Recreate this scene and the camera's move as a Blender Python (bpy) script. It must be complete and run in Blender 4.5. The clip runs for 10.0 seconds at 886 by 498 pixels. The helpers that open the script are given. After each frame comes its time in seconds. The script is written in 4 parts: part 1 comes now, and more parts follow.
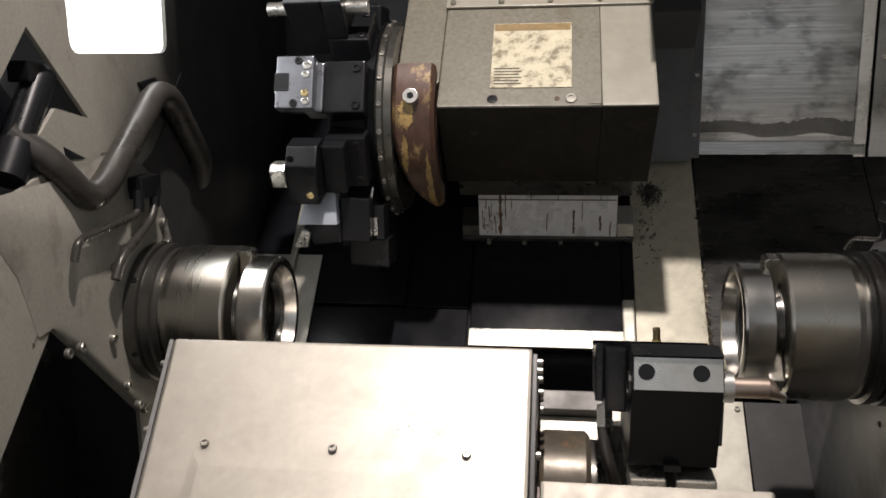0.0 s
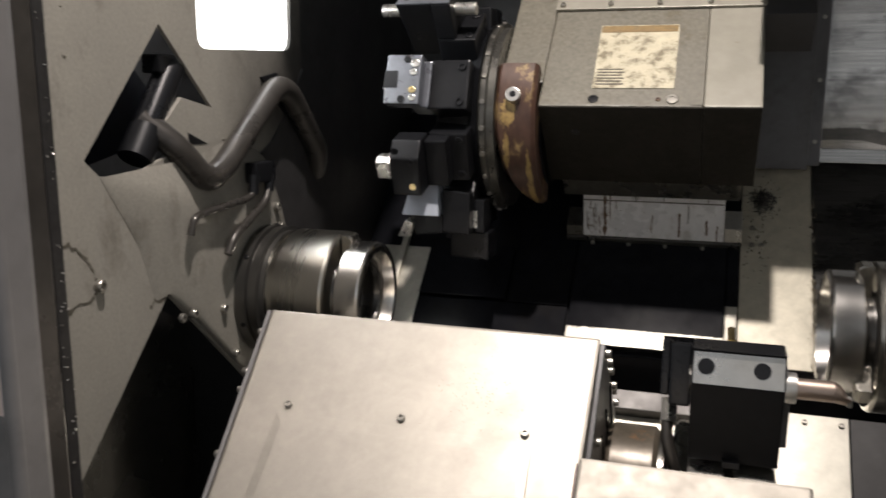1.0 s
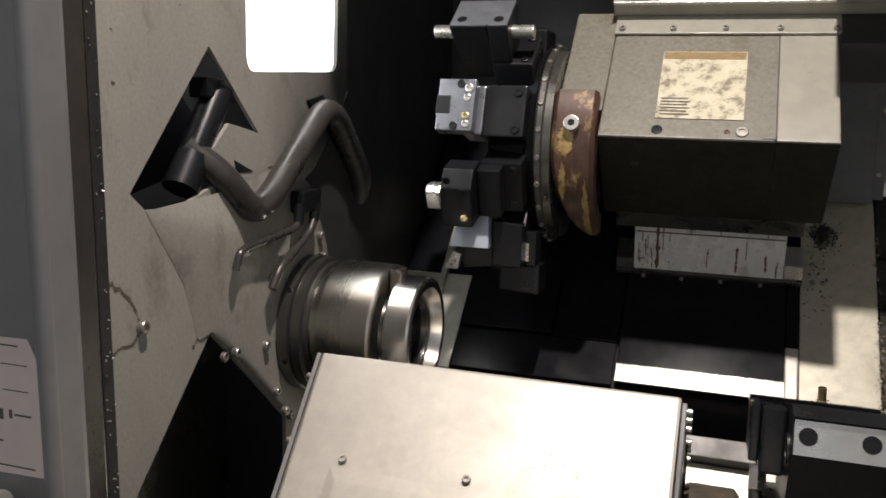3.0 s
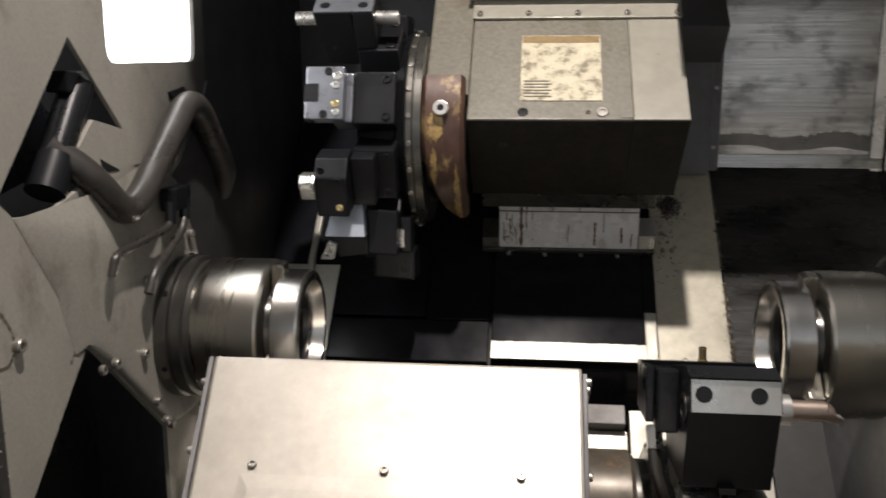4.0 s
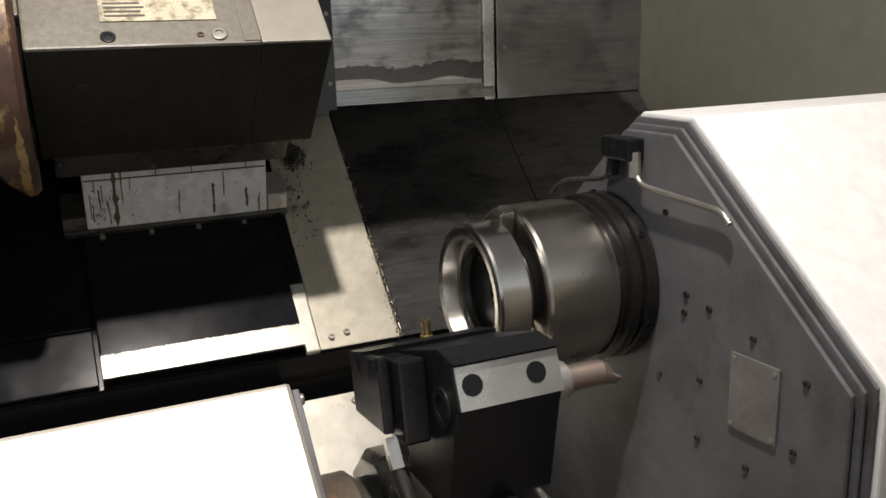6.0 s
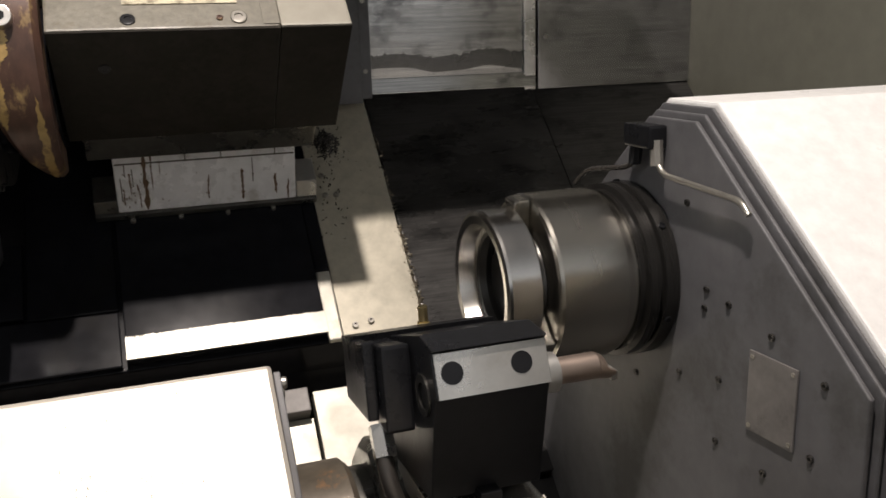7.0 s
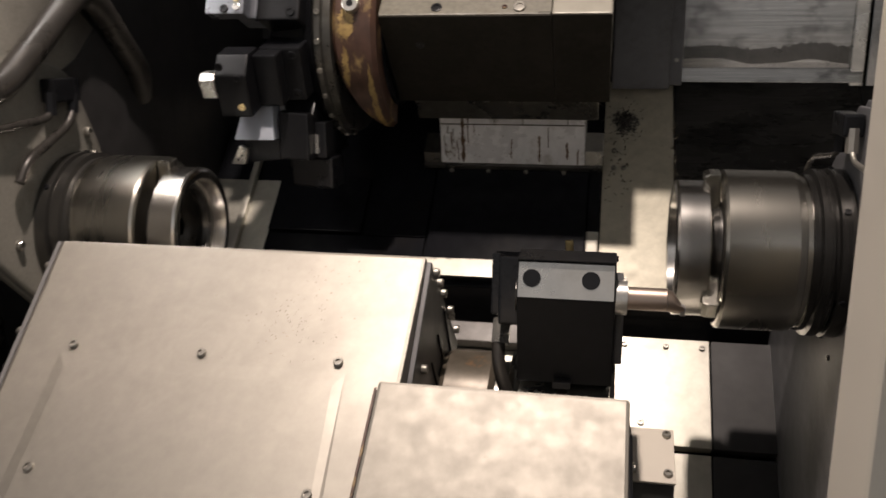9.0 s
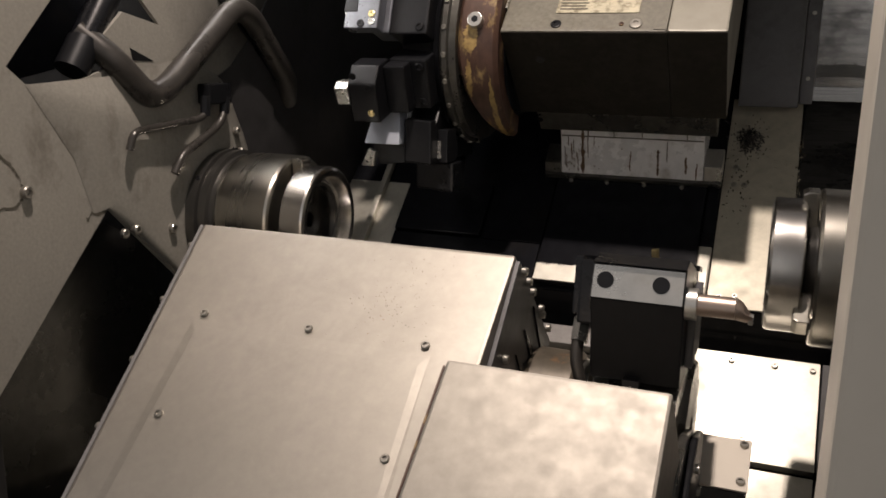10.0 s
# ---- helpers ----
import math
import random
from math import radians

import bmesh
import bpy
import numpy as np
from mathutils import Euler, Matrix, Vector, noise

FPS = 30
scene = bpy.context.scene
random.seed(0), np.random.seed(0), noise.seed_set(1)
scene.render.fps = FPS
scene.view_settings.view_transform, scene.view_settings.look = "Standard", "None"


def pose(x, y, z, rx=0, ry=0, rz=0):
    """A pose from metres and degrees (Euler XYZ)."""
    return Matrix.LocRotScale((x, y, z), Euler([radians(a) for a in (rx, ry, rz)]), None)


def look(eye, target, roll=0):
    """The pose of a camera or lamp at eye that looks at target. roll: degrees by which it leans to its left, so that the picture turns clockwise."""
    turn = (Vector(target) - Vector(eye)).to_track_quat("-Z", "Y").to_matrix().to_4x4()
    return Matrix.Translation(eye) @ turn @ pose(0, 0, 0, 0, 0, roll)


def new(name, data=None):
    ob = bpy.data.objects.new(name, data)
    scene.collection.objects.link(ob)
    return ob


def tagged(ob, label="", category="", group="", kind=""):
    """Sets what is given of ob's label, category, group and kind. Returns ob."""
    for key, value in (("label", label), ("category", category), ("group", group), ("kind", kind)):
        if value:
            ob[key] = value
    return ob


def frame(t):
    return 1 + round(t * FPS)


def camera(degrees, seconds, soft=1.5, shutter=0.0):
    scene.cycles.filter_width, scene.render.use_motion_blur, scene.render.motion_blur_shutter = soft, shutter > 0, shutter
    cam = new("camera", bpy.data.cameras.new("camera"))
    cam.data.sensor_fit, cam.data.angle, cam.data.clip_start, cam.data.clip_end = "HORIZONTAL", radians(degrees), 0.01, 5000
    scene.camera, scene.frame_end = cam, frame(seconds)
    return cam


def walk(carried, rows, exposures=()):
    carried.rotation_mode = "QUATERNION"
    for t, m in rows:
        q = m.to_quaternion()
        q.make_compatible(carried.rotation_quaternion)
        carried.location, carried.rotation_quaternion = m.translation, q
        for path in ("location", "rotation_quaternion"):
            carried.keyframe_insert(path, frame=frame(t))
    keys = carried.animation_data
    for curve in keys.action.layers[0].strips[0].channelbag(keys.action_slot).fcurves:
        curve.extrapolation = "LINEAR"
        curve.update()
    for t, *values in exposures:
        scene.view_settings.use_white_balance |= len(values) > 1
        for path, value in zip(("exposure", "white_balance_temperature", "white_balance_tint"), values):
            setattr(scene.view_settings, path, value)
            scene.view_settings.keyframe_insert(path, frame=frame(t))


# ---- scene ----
cam = camera(55.09, 10.0, soft=1.6, shutter=0.4)
ROWS = [
    (0.0, -0.0699, 0.02, 1.5192, 78.671, 0.763, 7.519),
    (0.5, -0.0, 0.0, 1.5, 79.091, -0.316, 12.023),
    (1.0, 0.0186, -0.0147, 1.5045, 79.217, -0.131, 17.581),
    (1.5, -0.0059, 0.04, 1.5087, 79.752, -0.06, 21.313),
    (2.0, -0.0361, 0.0449, 1.5144, 79.978, -0.299, 21.152),
    (3.5, -0.1033, 0.032, 1.5367, 79.312, -1.042, 13.698),
    (4.0, -0.1506, 0.0254, 1.536, 78.762, 0.08, 6.232),
    (4.5, -0.1715, 0.0826, 1.5206, 77.956, 0.619, -0.245),
    (5.0, -0.185, 0.1779, 1.5061, 77.681, 1.467, -6.921),
    (5.5, -0.2189, 0.2918, 1.4894, 76.9, 3.392, -17.482),
    (6.0, -0.2296, 0.3348, 1.4756, 75.929, 1.774, -23.989),
    (7.5, -0.0769, 0.3159, 1.4494, 75.609, 1.081, -11.84),
    (8.0, 0.0216, 0.2792, 1.4403, 75.268, 0.234, -1.592),
    (8.5, 0.0468, 0.1837, 1.439, 76.441, 0.512, 5.617),
    (9.0, 0.0926, 0.1013, 1.4375, 76.234, 0.24, 11.135),
    (9.5, 0.1569, 0.0568, 1.4372, 76.453, -1.291, 18.636),
    (10.0, 0.1774, 0.0463, 1.4412, 76.946, -0.648, 21.821),
]
walk(cam, [(t, pose(x, y, z, rx, ry, rz)) for t, x, y, z, rx, ry, rz in ROWS],
     exposures=[(0, -0.3, 6500, 10), (3.5, -0.26, 6500, 10), (6, -0.06, 6500, 9), (8.5, -0.4, 7000, 14), (10, -0.5, 7000, 14)])

# ---- world and lights ----
world = bpy.data.worlds.new("shop")
scene.world = world
world.use_nodes = True
wbg = world.node_tree.nodes["Background"]
wco = world.node_tree.nodes.new("ShaderNodeTexCoord")
wsep = world.node_tree.nodes.new("ShaderNodeSeparateXYZ")
wgrad = world.node_tree.nodes.new("ShaderNodeMapRange")
wgrad.interpolation_type = "SMOOTHSTEP"
wgrad.inputs[1].default_value, wgrad.inputs[2].default_value = 0.15, 0.9
wgrad.inputs[3].default_value, wgrad.inputs[4].default_value = 0.72, 0.11
world.node_tree.links.new(wco.outputs["Generated"], wsep.inputs[0])
world.node_tree.links.new(wsep.outputs[2], wgrad.inputs[0])
wlow = world.node_tree.nodes.new("ShaderNodeMapRange")
wlow.interpolation_type = "SMOOTHSTEP"
wlow.inputs[1].default_value, wlow.inputs[2].default_value = -0.22, 0.14
wlow.inputs[3].default_value, wlow.inputs[4].default_value = 0.22, 1.0
wmul = world.node_tree.nodes.new("ShaderNodeMath")
wmul.operation = "MULTIPLY"
world.node_tree.links.new(wsep.outputs[2], wlow.inputs[0])
world.node_tree.links.new(wgrad.outputs[0], wmul.inputs[0])
world.node_tree.links.new(wlow.outputs[0], wmul.inputs[1])
world.node_tree.links.new(wmul.outputs[0], wbg.inputs[1])
wbg.inputs[0].default_value = (0.95, 0.97, 1.0, 1)


def lamp(name, eye, target, sx, sy, watts, colour):
    d = bpy.data.lights.new(name, "AREA")
    d.shape, d.size, d.size_y, d.energy, d.color = "RECTANGLE", sx, sy, watts, colour
    ob = new(name, d)
    ob.matrix_world = look(eye, target)
    return ob


lamp("shop_light_source", (-0.116, 0.643, 3.0), (-0.03, 1.1, 1.0), 0.055, 0.055, 54.0, (1.0, 0.905, 0.845))
lamp("side_lamp_source", (-0.672, 1.19, 1.66), (0.2, 1.25, 1.45), 0.22, 0.2, 0.9, (0.93, 0.97, 1.0))


# ---- materials ----
def material(name, base, rough=0.5, metal=0.0, var=0.25, grain=60.0, stain=0.0, stain_col=(0.05, 0.04, 0.03), bump=0.08,
             scale=(1, 1, 1), stain_scale=6.0, stain_at=0.55, rough_var=0.15, emit=0.0, spec=0.5, scale2=None, blotch=0.35, painted_shade=None):
    m = bpy.data.materials.new(name)
    m.use_nodes = True
    nt = m.node_tree
    N, L = nt.nodes, nt.links
    bs = N["Principled BSDF"]
    co = N.new("ShaderNodeTexCoord")
    mp = N.new("ShaderNodeMapping")
    mp.inputs["Scale"].default_value = scale
    L.new(co.outputs["Object"], mp.inputs[0])

    mp2 = mp
    if scale2:
        mp2 = N.new("ShaderNodeMapping")
        mp2.inputs["Scale"].default_value = scale2
        L.new(co.outputs["Object"], mp2.inputs[0])
    bs.inputs["Specular IOR Level"].default_value = spec

    def noise_tex(s, detail=6.0, rough_n=0.6, src=mp):
        n = N.new("ShaderNodeTexNoise")
        n.inputs["Scale"].default_value, n.inputs["Detail"].default_value, n.inputs["Roughness"].default_value = s, detail, rough_n
        L.new(src.outputs[0], n.inputs[0])
        return n.outputs[0]

    def ramp(src, a, b, lo=0.0, hi=1.0):
        r = N.new("ShaderNodeMapRange")
        r.inputs[1].default_value, r.inputs[2].default_value, r.inputs[3].default_value, r.inputs[4].default_value = a, b, lo, hi
        L.new(src, r.inputs[0])
        return r.outputs[0]

    def mix(fac, a, b, mode="MIX"):
        x = N.new("ShaderNodeMix")
        x.data_type, x.blend_type = "RGBA", mode
        for sock, v in ((x.inputs[0], fac), (x.inputs[6], a), (x.inputs[7], b)):
            if isinstance(v, (int, float)):
                sock.default_value = v
            elif isinstance(v, tuple):
                sock.default_value = (*v, 1)
            else:
                L.new(v, sock)
        return x.outputs[2]

    fine, big = noise_tex(grain), noise_tex(stain_scale, 8.0, 0.65, mp2)
    col = mix(ramp(fine, 0.3, 0.7), tuple(c * (1 - var) for c in base), tuple(min(1, c * (1 + var * 0.6)) for c in base))
    col = mix(ramp(big, 0.35, 0.65, 0.0, blotch), col, tuple(c * 0.65 for c in base))
    if stain:
        col = mix(ramp(noise_tex(stain_scale * 1.7, 10.0, 0.7, mp2), stain_at, stain_at + 0.12, 0.0, stain), col, stain_col)
    # Darkens around one point, putting a wall's shade into its colour.
    if painted_shade:
        at, r0, r1, amount = painted_shade
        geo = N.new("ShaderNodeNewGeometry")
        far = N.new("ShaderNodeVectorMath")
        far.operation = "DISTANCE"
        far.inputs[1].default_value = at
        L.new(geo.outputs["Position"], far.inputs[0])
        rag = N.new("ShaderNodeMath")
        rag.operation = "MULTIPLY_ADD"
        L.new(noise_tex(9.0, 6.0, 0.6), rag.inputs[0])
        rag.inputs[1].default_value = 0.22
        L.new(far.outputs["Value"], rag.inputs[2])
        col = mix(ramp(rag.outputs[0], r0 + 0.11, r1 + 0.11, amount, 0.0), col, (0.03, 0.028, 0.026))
    L.new(col, bs.inputs["Base Color"])
    L.new(ramp(big, 0.3, 0.7, max(0.03, rough - rough_var), min(1, rough + rough_var)), bs.inputs["Roughness"])
    bs.inputs["Metallic"].default_value = metal
    if bump:
        b = N.new("ShaderNodeBump")
        b.inputs["Strength"].default_value, b.inputs["Distance"].default_value = bump, 0.002
        L.new(fine, b.inputs["Height"])
        L.new(b.outputs[0], bs.inputs["Normal"])
    if emit:
        bs.inputs["Emission Color"].default_value, bs.inputs["Emission Strength"].default_value = (*base, 1), emit
    return m


M = {
    # The last argument paints the shaded fade right of the pipe.
    "wall": material("worn_cream_enamel", (0.325, 0.309, 0.272), 0.45, 0.0, 0.14, 200, 0.6, (0.12, 0.107, 0.088), 0.12, stain_scale=5.5, stain_at=0.555, scale2=(1, 1.3, 0.8), blotch=0.35, painted_shade=((-0.68, 1.38, 1.47), 0.10, 0.30, 0.9)),
    "face": material("stained_cast_enamel", (0.175, 0.163, 0.13), 0.45, 0.0, 0.3, 130, 0.75, (0.095, 0.075, 0.042), 0.25, stain_scale=8, stain_at=0.56),
    "smooth": material("grey_cream_enamel", (0.31, 0.293, 0.245), 0.4, 0.1, 0.1, 40, 0.3, (0.2, 0.17, 0.12), 0.04, stain_scale=9, stain_at=0.64),
    "cover": material("stainless_cover_sheet", (0.44, 0.412, 0.366), 0.5, 0.9, 0.05, 90, 0.45, (0.26, 0.225, 0.17), 0.02, stain_scale=13, stain_at=0.66, rough_var=0.06),
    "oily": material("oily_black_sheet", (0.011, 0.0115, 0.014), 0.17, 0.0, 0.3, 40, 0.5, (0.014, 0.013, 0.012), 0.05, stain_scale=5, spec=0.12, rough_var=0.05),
    "bedplate": material("oily_grey_bed_plate", (0.19, 0.18, 0.172), 0.42, 0.2, 0.25, 50, 0.6, (0.05, 0.045, 0.04), 0.06, stain_scale=8, stain_at=0.56),
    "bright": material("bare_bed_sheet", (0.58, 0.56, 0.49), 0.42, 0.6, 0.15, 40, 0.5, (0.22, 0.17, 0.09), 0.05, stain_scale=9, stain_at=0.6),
    "waypanel": material("brushed_way_cover", (0.43, 0.425, 0.41), 0.20, 0.92, 0.4, 9, 0.75, (0.07, 0.07, 0.07), 0.04, (0.5, 1, 26), 2.6, 0.5, rough_var=0.08, scale2=(1.6, 1, 3.0)),
    "darkpanel": material("fixed_way_cover_sheet", (0.40, 0.40, 0.40), 0.18, 0.92, 0.3, 14, 0.45, (0.08, 0.08, 0.08), 0.04, (0.5, 1, 26), 2.6, 0.5, rough_var=0.06, scale2=(1.6, 1, 3.0)),
    "floorpanel": material("scuffed_dark_way_cover", (0.085, 0.083, 0.08), 0.3, 0.6, 0.4, 16, 0.75, (0.02, 0.02, 0.02), 0.05, (0.6, 16, 16), 2.2, 0.48, scale2=(1.4, 3, 3)),
    "steel": material("turned_steel", (0.62, 0.60, 0.57), 0.22, 1.0, 0.04, 14, 0.0, bump=0.0, scale=(10, 1, 1), rough_var=0.03, blotch=0.06),
    "chuck": material("dull_ground_steel", (0.44, 0.42, 0.375), 0.27, 1.0, 0.04, 10, 0.0, bump=0.0, scale=(8, 1, 1), stain_scale=1.5, rough_var=0.03, blotch=0.08),
    "ground": material("ground_steel", (0.62, 0.61, 0.58), 0.3, 0.85, 0.12, 60, 0.2, (0.3, 0.27, 0.2), 0.04, stain_scale=14),
    "slide": material("bare_slide_steel", (0.86, 0.86, 0.87), 0.3, 0.15, 0.1, 60, 0.45, (0.24, 0.2, 0.14), 0.04, stain_scale=14),
    "barsteel": material("copper_tinted_steel", (0.50, 0.40, 0.34), 0.32, 0.9, 0.1, 40, 0.0, bump=0.03),
    "plate": material("bare_bed_plate", (0.54, 0.505, 0.41), 0.42, 0.3, 0.2, 40, 0.5, (0.16, 0.13, 0.08), 0.06, stain_scale=9, stain_at=0.6),
    "spotted": material("spotted_stainless_sheet", (0.33, 0.31, 0.275), 0.55, 0.9, 0.06, 90, 0.5, (0.17, 0.145, 0.105), 0.02, stain_scale=60, stain_at=0.66, rough_var=0.06, blotch=0.15),
    "darkflange": material("blackened_flange_steel", (0.06, 0.058, 0.055), 0.3, 0.8, 0.1, 12, 0.0, bump=0.02, scale=(24, 1, 1), stain_scale=1.5),
    "run": material("brown_rust_run", (0.12, 0.07, 0.035), 0.5, 0.0, 0.4, 90, 0.5, (0.16, 0.10, 0.05), 0.1, stain_scale=40),
    "black": material("black_oxide_steel", (0.0115, 0.012, 0.014), 0.33, 0.2, 0.25, 80, 0.0, bump=0.05, spec=0.35),
    "blued": material("blued_tool_steel", (0.20, 0.21, 0.235), 0.34, 0.6, 0.15, 70, 0.25, (0.07, 0.07, 0.08), 0.05, stain_scale=20),
    # Blued steel lightened to carry a reflection of the sky.
    "blued_sheen": material("blued_steel_sky_sheen", (0.60, 0.65, 0.74), 0.3, 0.35, 0.08, 50, 0.0, bump=0.02),
    "rust": material("rust_brown_casting", (0.085, 0.045, 0.032), 0.42, 0.1, 0.4, 60, 0.95, (0.44, 0.31, 0.13), 0.2, (1, 1, 0.5), stain_scale=12, stain_at=0.525),
    "flange": material("dark_turned_steel", (0.17, 0.165, 0.155), 0.3, 0.9, 0.1, 12, 0.0, bump=0.02, scale=(24, 1, 1), stain_scale=1.5),
    "stain": material("brown_stained_casting", (0.13, 0.11, 0.085), 0.4, 0.3, 0.3, 50, 0.85, (0.36, 0.17, 0.06), 0.1, stain_scale=11, stain_at=0.57),
    "ring": material("grey_turret_steel", (0.17, 0.165, 0.15), 0.32, 0.8, 0.25, 60, 0.5, (0.1, 0.09, 0.06), 0.08, stain_scale=14),
    "streak": material("dried_yellow_oil", (0.40, 0.27, 0.10), 0.4, 0.0, 0.4, 90, 0.7, (0.10, 0.055, 0.03), 0.15, stain_scale=26, stain_at=0.5),
    "label": material("flaked_label_sheet", (0.60, 0.545, 0.40), 0.45, 0.0, 0.2, 90, 0.9, (0.16, 0.135, 0.085), 0.15, stain_scale=26, stain_at=0.475),
    "labelband": material("browned_label_band", (0.27, 0.18, 0.075), 0.5, 0.0, 0.3, 60, 0.8, (0.14, 0.11, 0.06), 0.1, stain_scale=34, stain_at=0.5),
    # Dark brown that mixes oil with the housing's underside shade.
    "oilshade": material("brown_oil_and_shade", (0.018, 0.016, 0.012), 0.4, 0.0, 0.25, 110, 0.5, (0.028, 0.024, 0.02), 0.15, stain_scale=8, stain_at=0.5, spec=0.12),
    "oilstreak": material("dark_oil_streak", (0.12, 0.118, 0.112), 0.26, 0.85, 0.2, 60, 0.0, bump=0.02),
    "ink": material("faded_print", (0.10, 0.09, 0.07), 0.6, 0.0, 0.2, 80),
    "door": material("grey_door_enamel", (0.20, 0.195, 0.195), 0.42, 0.1, 0.12, 40, 0.2, (0.08, 0.08, 0.08), 0.03, stain_scale=5),
    "jamb": material("cream_jamb_enamel", (0.74, 0.68, 0.59), 0.45, 0.0, 0.06, 40, 0.2, (0.3, 0.27, 0.22), 0.03, stain_scale=5, stain_at=0.64),
    "rubber": material("black_rubber_seal", (0.018, 0.017, 0.017), 0.6, 0.0, 0.3, 80, 0.4, (0.10, 0.1, 0.09), 0.2, stain_scale=60, stain_at=0.62),
    "pipe": material("grimy_grey_pipe", (0.06, 0.055, 0.05), 0.33, 0.35, 0.25, 50, 0.5, (0.05, 0.045, 0.04), 0.06, stain_scale=10, stain_at=0.5),
    # One near-black for dark casings and for sheets that stand for shade.
    "casing_shade": material("dark_casing_and_shade", (0.034, 0.033, 0.034), 0.5, 0.0, 0.3, 30, 0.4, (0.05, 0.048, 0.045), 0.05, stain_scale=3),
    "subface": material("dark_grey_enamel", (0.115, 0.115, 0.121), 0.46, 0.0, 0.2, 30, 0.6, (0.04, 0.039, 0.036), 0.05, stain_scale=4, stain_at=0.5),
    "white": material("white_cover_enamel", (0.84, 0.84, 0.83), 0.4, 0.0, 0.05, 50, 0.5, (0.25, 0.23, 0.2), 0.03, stain_scale=40, stain_at=0.7),
    "green": material("olive_side_sheet", (0.13, 0.13, 0.105), 0.5, 0.0, 0.1, 30, 0.3, (0.07, 0.07, 0.055), 0.03, stain_scale=3),
    "brass": material("brass", (0.72, 0.58, 0.30), 0.3, 1.0, 0.15, 60),
    "bolt": material("zinc_bolt_steel", (0.42, 0.40, 0.36), 0.35, 0.8, 0.2, 90),
    "chips": material("dark_swarf", (0.10, 0.095, 0.09), 0.3, 0.8, 0.4, 90),
    "seamchips": material("brown_and_bright_chips", (0.42, 0.38, 0.30), 0.32, 0.8, 0.4, 120, 0.8, (0.14, 0.09, 0.05), 0.1, stain_scale=60, stain_at=0.48),
    "glow": material("lit_lamp_glass", (1.0, 0.99, 0.97), 0.3, 0.0, 0.0, 5, bump=0.0, emit=4.0),
    "concrete": material("shop_floor_concrete", (0.24, 0.235, 0.22), 0.6, 0.0, 0.2, 20, 0.3, (0.12, 0.12, 0.11), 0.1, stain_scale=2),
    "sticker": material("pink_white_sticker", (0.66, 0.555, 0.52), 0.5, 0.0, 0.03, 30, 0.0, bump=0.0),
}


# ---- building helpers ----
def link(name, bm, mat, parent=None, label="", bevel=0.0, smooth=False):
    me = bpy.data.meshes.new(name)
    bmesh.ops.recalc_face_normals(bm, faces=bm.faces)
    if bevel:
        bmesh.ops.bevel(bm, geom=[e for e in bm.edges if len(e.link_faces) == 2 and e.calc_face_angle(0) > 0.5], offset=bevel, segments=2,
                        affect="EDGES", profile=0.6, clamp_overlap=True)
    bm.to_mesh(me)
    bm.free()
    me.materials.append(M[mat])
    if smooth:
        for p in me.polygons:
            p.use_smooth = True
        me.set_sharp_from_angle(angle=radians(30 if smooth is True else smooth))
    ob = new(name, me)
    if parent is not None:
        ob.parent = parent
        if label:
            ob["label"] = label
    return ob


part = link


def thing(name, at, label, category, kind="", group=""):
    ob = new(name)
    ob.empty_display_size = 0.02
    ob.location = at
    return tagged(ob, label, category, group, kind)


def shift(bm, ob):
    """Moves a mesh built in world space into the frame of its thing."""
    bmesh.ops.translate(bm, verts=bm.verts, vec=-Vector(ob.location))
    return bm


def block(x0, x1, y0, y1, z0, z1, bm=None):
    bm = bm or bmesh.new()
    v = [bm.verts.new((x, y, z)) for x in (x0, x1) for y in (y0, y1) for z in (z0, z1)]
    for f in ((0, 1, 3, 2), (4, 6, 7, 5), (0, 4, 5, 1), (2, 3, 7, 6), (0, 2, 6, 4), (1, 5, 7, 3)):
        bm.faces.new([v[i] for i in f])
    return bm


def prism(poly, x0, x1, bm=None):
    """A solid with the outline poly in (y, z), from x0 to x1."""
    bm = bm or bmesh.new()
    a, b = [bm.verts.new((x0, y, z)) for y, z in poly], [bm.verts.new((x1, y, z)) for y, z in poly]
    bm.faces.new(a), bm.faces.new(b[::-1])
    for i in range(len(poly)):
        j = (i + 1) % len(poly)
        bm.faces.new((a[i], b[i], b[j], a[j]))
    return bm


def turned(profile, centre, n=64, bm=None, closed=True):
    """A solid of revolution about an axis along x; profile: (x, r) pairs in a closed ring."""
    bm = bm or bmesh.new()
    rings = [[bm.verts.new((x, centre[0] + r * math.cos(2 * math.pi * i / n), centre[1] + r * math.sin(2 * math.pi * i / n)))
              for i in range(n)] for x, r in profile]
    k = len(rings)
    for q in range(k if closed else k - 1):
        for i in range(n):
            bm.faces.new((rings[q][i], rings[q][(i + 1) % n], rings[(q + 1) % k][(i + 1) % n], rings[(q + 1) % k][i]))
    return bm


def rod(a, b, r, n=16, r2=None, bm=None):
    bm = bm or bmesh.new()
    a, b = Vector(a), Vector(b)
    q = (b - a).to_track_quat("Z", "Y").to_matrix().to_4x4()
    bmesh.ops.create_cone(bm, cap_ends=True, segments=n, radius1=r, radius2=r if r2 is None else r2, depth=(b - a).length,
                          matrix=Matrix.Translation((a + b) / 2) @ q)
    return bm


